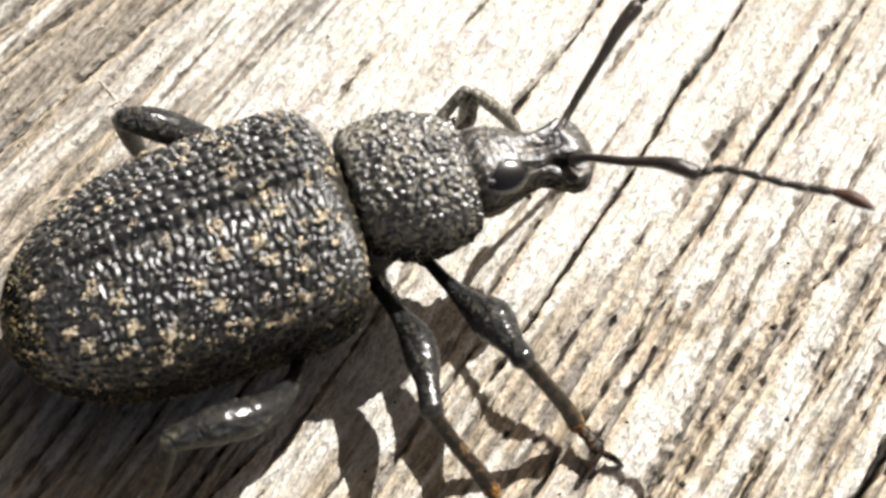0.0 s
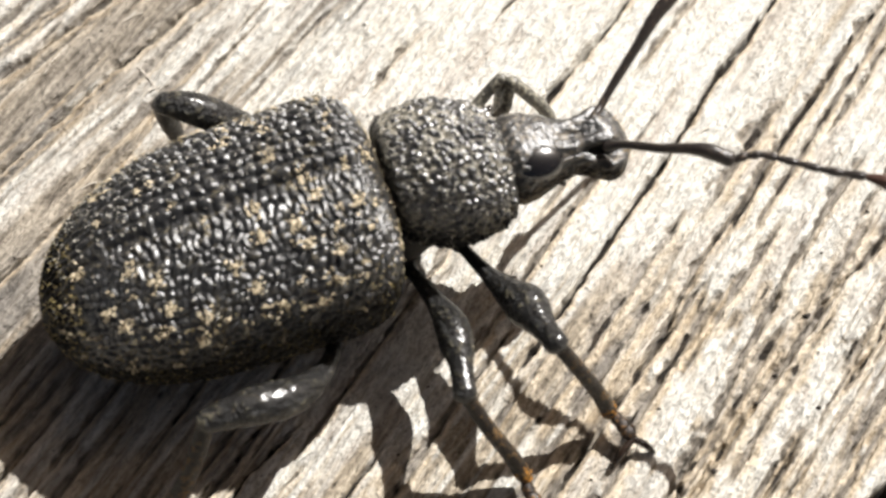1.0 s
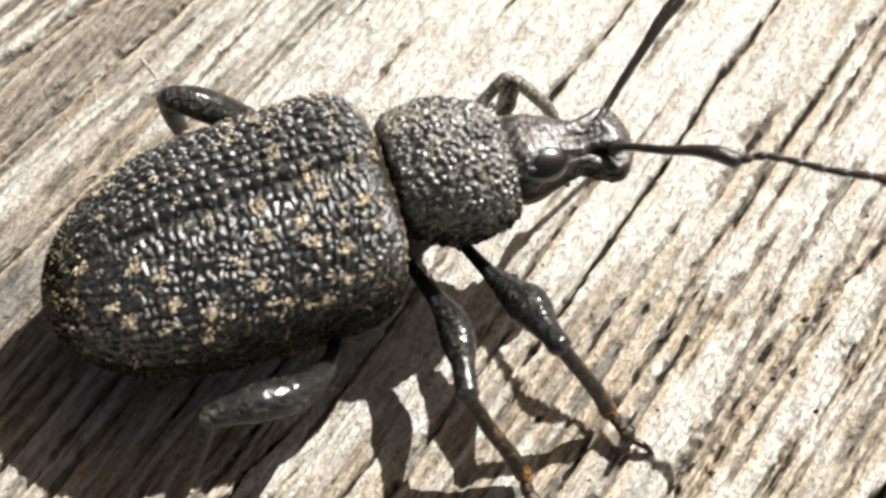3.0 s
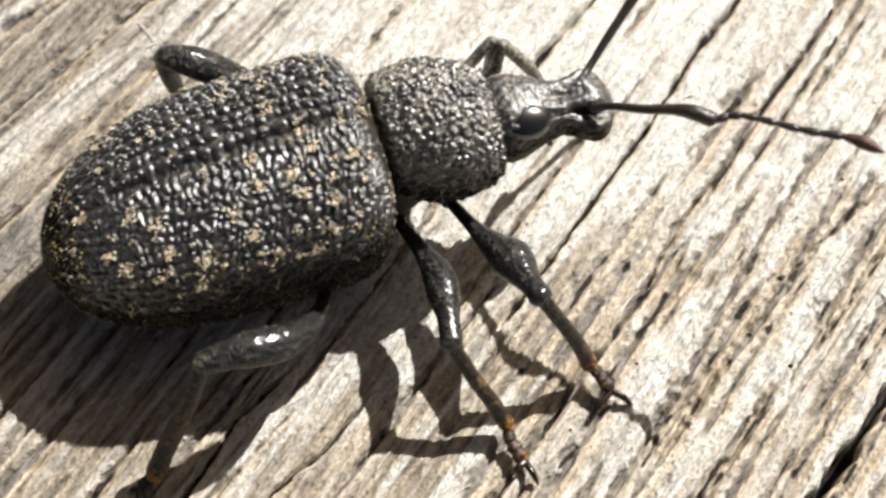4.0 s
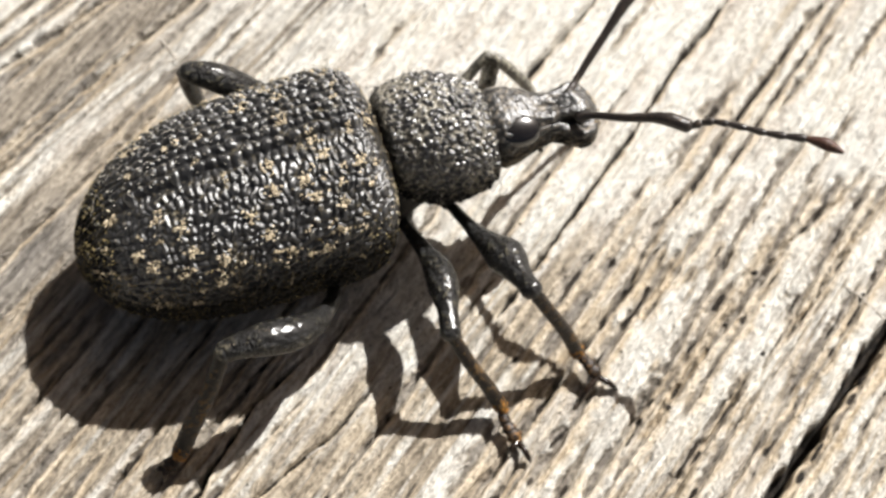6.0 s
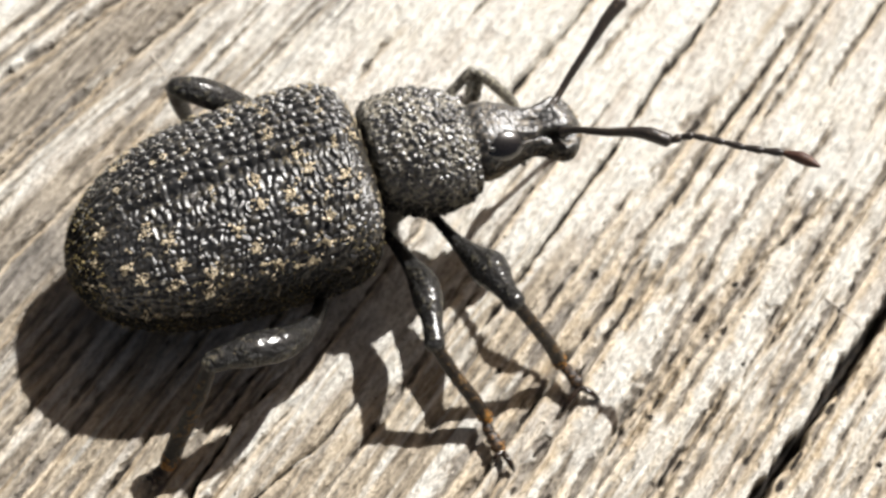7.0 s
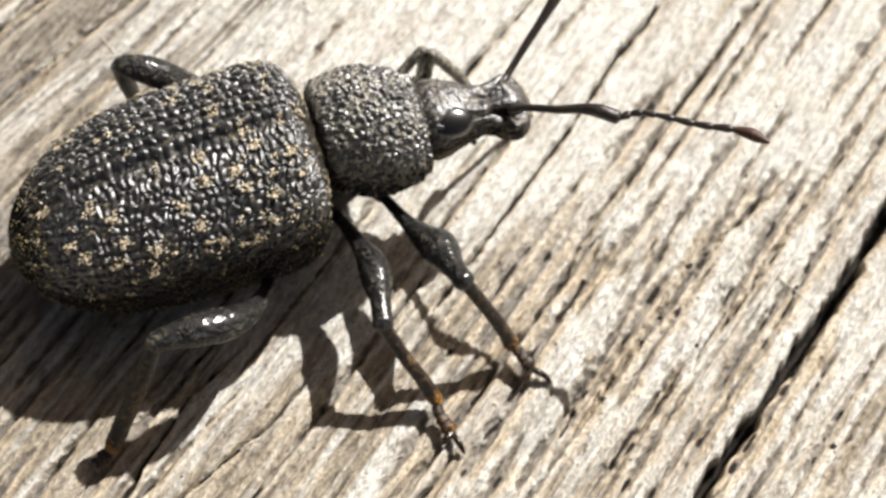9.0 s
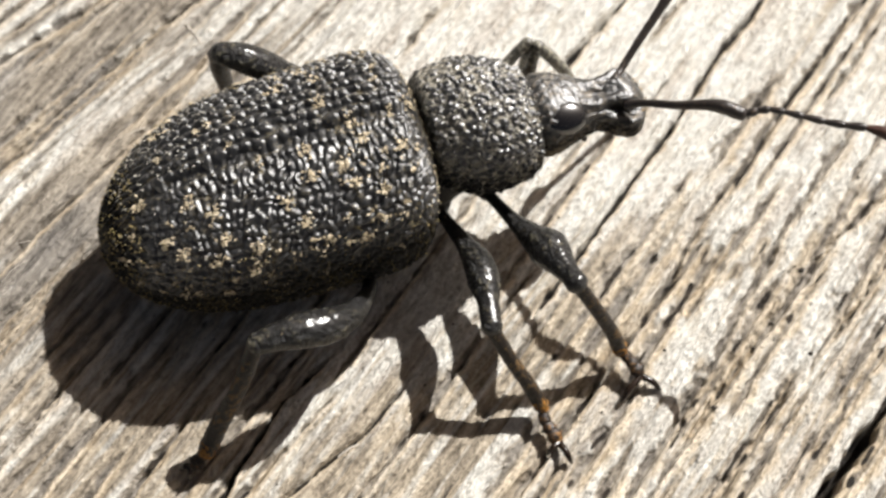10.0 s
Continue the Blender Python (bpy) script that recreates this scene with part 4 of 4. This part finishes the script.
def build_leg(coxa, femur, tibia, tarsus, claws, seed, thigh=M_LEG, shin=M_TIBIA, looks=("club-shaped glossy thigh", "slender brown-black shin")):
    """Rows of x, y, z, radius for each joint of a leg; the claws are two end points."""
    v, f = tube(coxa, 14, 16, 1.0, 0.02, seed)
    leg = mesh_object("leg", v, f, M_UNDER, WEEVIL, "dark jointed leg with a swollen thigh")
    v, f = tube(femur, 96, 50, 0.92, 0.045, seed + 1)
    mesh_object("femur", v, f, thigh, leg, looks[0])
    tibia = [(*row[:3], 1.12 * row[3]) for row in tibia]
    v, f = tube(tibia, 44, 18, 1.0, 0.06, seed + 2)
    mesh_object("tibia", v, f, shin, leg, looks[1])
    hairs_on(tibia, 60, 0.085, leg, seed + 3)
    hairs_on(femur, 60, 0.06, leg, seed + 4)
    tip = np.array(tibia[-1][:3])
    end = np.array(tibia[-2][:3])
    w = (tip - end) / np.linalg.norm(tip - end)
    v, f = tube([(*(tip - w * 0.24), 0.88 * tibia[-1][3]), (*(tip - w * 0.10), 1.0 * tibia[-1][3]), (*(tip + w * 0.06), 0.92 * tibia[-1][3])], 12, 14, 1.0, 0.14, seed)
    mesh_object("brush", v, f, M_PAD, leg, "orange-brown hair brush at the end of the shin")
    line = spline(tarsus, 41)
    for a, b, r in ((0, 14, 0.125), (11, 24, 0.145), (20, 34, 0.17), (28, 40, 0.11)):
        p, q = line[a], line[b]
        seg = [(*(p + (q - p) * s), r * g) for s, g in ((0.0, 0.62), (0.35, 0.85), (0.8, 1.05), (1.0, 0.8))]
        v, f = tube(seg, 12, 12, 0.75, 0.06, seed + 5)
        mesh_object("tarsal_joint", v, f, M_TARSUS, leg)
    mid, far = line[24], line[36]
    v, f = tube([(*(mid - (0, 0, 0.07)), 0.08), (*((mid + far) / 2 - (0, 0, 0.08)), 0.11), (*(far - (0, 0, 0.07)), 0.06)], 12, 12, 0.5, 0.14, seed + 6)
    mesh_object("sole", v, f, M_PAD, leg, "orange hairy sole of the foot")
    base = line[-1]
    for c in claws:
        c = np.array(c)
        midp = (base + c) / 2 + (0, 0, 0.09)
        v, f = tube([(*base, 0.075), (*midp, 0.072), (*(0.25 * base + 0.75 * c + (0, 0, 0.06)), 0.062), (*c, 0.028)], 16, 8)
        mesh_object("claw", v, f, M_CLAW, leg)


# front pair
build_leg([(2.35, 0.80, 1.62, 0.36), (2.28, 0.34, 1.56, 0.30), (2.28, 0.12, 1.58, 0.17)],
          [(2.28, 0.16, 1.58, 0.13), (2.34, -0.09, 1.72, 0.115), (2.58, -0.67, 1.86, 0.15), (2.83, -1.17, 1.98, 0.27), (3.07, -1.60, 2.12, 0.40), (3.19, -2.04, 2.28, 0.275), (3.27, -2.32, 2.37, 0.215), (3.34, -2.55, 2.43, 0.225)],
          [(3.34, -2.52, 2.40, 0.125), (3.68, -2.88, 1.86, 0.125), (4.00, -3.16, 1.22, 0.13), (4.22, -3.37, 0.60, 0.14)],
          [(4.23, -3.36, 0.58), (4.37, -3.57, 0.45), (4.49, -3.73, 0.33), (4.56, -3.89, 0.24)],
          [(4.91, -4.19, 0.03), (4.05, -4.28, 0.03)], 41)
build_leg([(2.45, 1.35, 1.62, 0.36), (2.55, 1.85, 1.56, 0.30), (2.62, 2.05, 1.58, 0.17)],
          [(2.60, 2.00, 1.58, 0.12), (3.25, 2.35, 1.62, 0.12), (3.80, 2.66, 1.68, 0.12), (3.92, 2.80, 1.92, 0.115), (4.00, 2.88, 2.16, 0.12), (4.03, 2.91, 2.25, 0.13)],
          [(4.03, 2.90, 2.25, 0.12), (4.34, 2.78, 1.85, 0.12), (4.66, 2.62, 1.35, 0.12), (4.95, 2.42, 0.42, 0.11)],
          [(4.95, 2.42, 0.40), (5.06, 2.34, 0.26), (5.18, 2.26, 0.18), (5.30, 2.18, 0.12)],
          [(5.50, 2.14, 0.04), (5.36, 2.00, 0.04)], 51, M_SUNLIT_LEG, M_SUNLIT_LEG, ("slender thigh, coloured pale as if sunlit", "slender shin, coloured pale as if sunlit"))
# middle pair
build_leg([(1.30, 0.60, 1.50, 0.36), (1.22, 0.10, 1.50, 0.30), (1.22, -0.10, 1.56, 0.17)],
          [(1.22, -0.05, 1.58, 0.13), (1.32, -0.33, 1.66, 0.13), (1.53, -0.91, 1.74, 0.18), (1.69, -1.45, 1.82, 0.30), (1.70, -1.90, 1.88, 0.315), (1.67, -2.33, 1.92, 0.22), (1.63, -2.62, 1.94, 0.205), (1.60, -2.89, 1.94, 0.215)],
          [(1.61, -2.91, 1.92, 0.125), (1.89, -3.40, 1.38, 0.125), (2.20, -3.79, 0.82, 0.13), (2.40, -4.12, 0.40, 0.14)],
          [(2.40, -4.16, 0.38), (2.42, -4.46, 0.26), (2.52, -4.68, 0.20), (2.60, -4.86, 0.14)],
          [(2.75, -5.30, 0.03), (2.32, -5.02, 0.03)], 61)
build_leg([(1.35, 1.05, 1.50, 0.36), (1.45, 1.60, 1.50, 0.30), (1.55, 1.85, 1.56, 0.17)],
          [(1.55, 1.80, 1.58, 0.12), (2.20, 2.20, 1.58, 0.13), (2.85, 2.56, 1.66, 0.12), (3.32, 2.82, 1.84, 0.12), (3.65, 2.98, 2.08, 0.115), (3.86, 3.05, 2.22, 0.125)],
          [(3.86, 3.05, 2.22, 0.10), (3.82, 3.02, 1.50, 0.095), (3.77, 3.01, 0.90, 0.10), (3.72, 3.02, 0.42, 0.11)],
          [(3.72, 3.02, 0.40), (3.72, 3.16, 0.26), (3.74, 3.30, 0.18), (3.76, 3.48, 0.12)],
          [(3.86, 3.72, 0.04), (3.66, 3.74, 0.04)], 71, M_SUNLIT_LEG, M_SUNLIT_LEG, ("slender thigh, coloured pale as if sunlit", "slender shin, coloured pale as if sunlit"))
# hind pair
build_leg([(-0.60, 0.10, 1.25, 0.38), (-0.45, -0.60, 1.32, 0.32), (-0.40, -1.00, 1.45, 0.19)],
          [(-0.40, -0.90, 1.42, 0.14), (-0.52, -1.52, 1.70, 0.15), (-0.92, -2.05, 2.08, 0.24), (-1.42, -2.34, 2.36, 0.34), (-2.00, -2.42, 2.54, 0.35), (-2.50, -2.47, 2.60, 0.27), (-2.88, -2.52, 2.58, 0.22)],
          [(-2.90, -2.54, 2.54, 0.15), (-3.32, -2.96, 1.80, 0.15), (-3.84, -3.31, 0.95, 0.165), (-4.17, -3.60, 0.46, 0.165)],
          [(-4.20, -3.60, 0.42), (-4.32, -3.66, 0.30), (-4.42, -3.72, 0.22), (-4.52, -3.77, 0.16)],
          [(-4.78, -3.74, 0.03), (-4.62, -3.98, 0.03)], 81)
build_leg([(-0.50, 1.40, 1.25, 0.38), (-0.45, 2.00, 1.32, 0.32), (-0.50, 2.40, 1.45, 0.19)],
          [(-0.48, 2.28, 1.42, 0.13), (-0.66, 2.70, 1.95, 0.18), (-1.00, 2.95, 2.46, 0.25), (-1.50, 3.11, 2.90, 0.31), (-1.94, 3.27, 3.16, 0.31), (-2.32, 3.39, 3.28, 0.25), (-2.48, 3.43, 3.30, 0.21)],
          [(-2.50, 3.44, 3.28, 0.16), (-2.46, 3.56, 2.40, 0.17), (-2.36, 3.66, 1.30, 0.125), (-2.30, 3.70, 0.42, 0.13)],
          [(-2.30, 3.70, 0.40), (-2.38, 3.80, 0.26), (-2.46, 3.90, 0.18), (-2.56, 4.02, 0.12)],
          [(-2.78, 4.12, 0.04), (-2.60, 4.25, 0.04)], 91)


def motions():
    """The weevil holds still but for one feeler, which sinks and lifts a little at its root."""
    root = Vector((5.05, 0.46, 3.52)) * MM
    axis = Vector((-0.25, -0.45, 0.86)).normalized()
    rows = []
    for t, sink in ((0.0, 3.2), (0.5, 2.7), (1.0, 2.5), (1.5, 1.5), (2.0, 1.3), (3.5, 0.5), (4.0, 1.4), (4.5, 1.9), (5.0, 1.0), (6.5, 0.3), (7.0, 0.4), (8.0, 0.8), (9.0, 0.5), (10.0, 0.4)):
        rows.append((t, Matrix.Translation(root) @ Matrix.Rotation(radians(-sink), 4, axis) @ Matrix.Translation(-root)))
    walk(FEELER, rows)


motions()
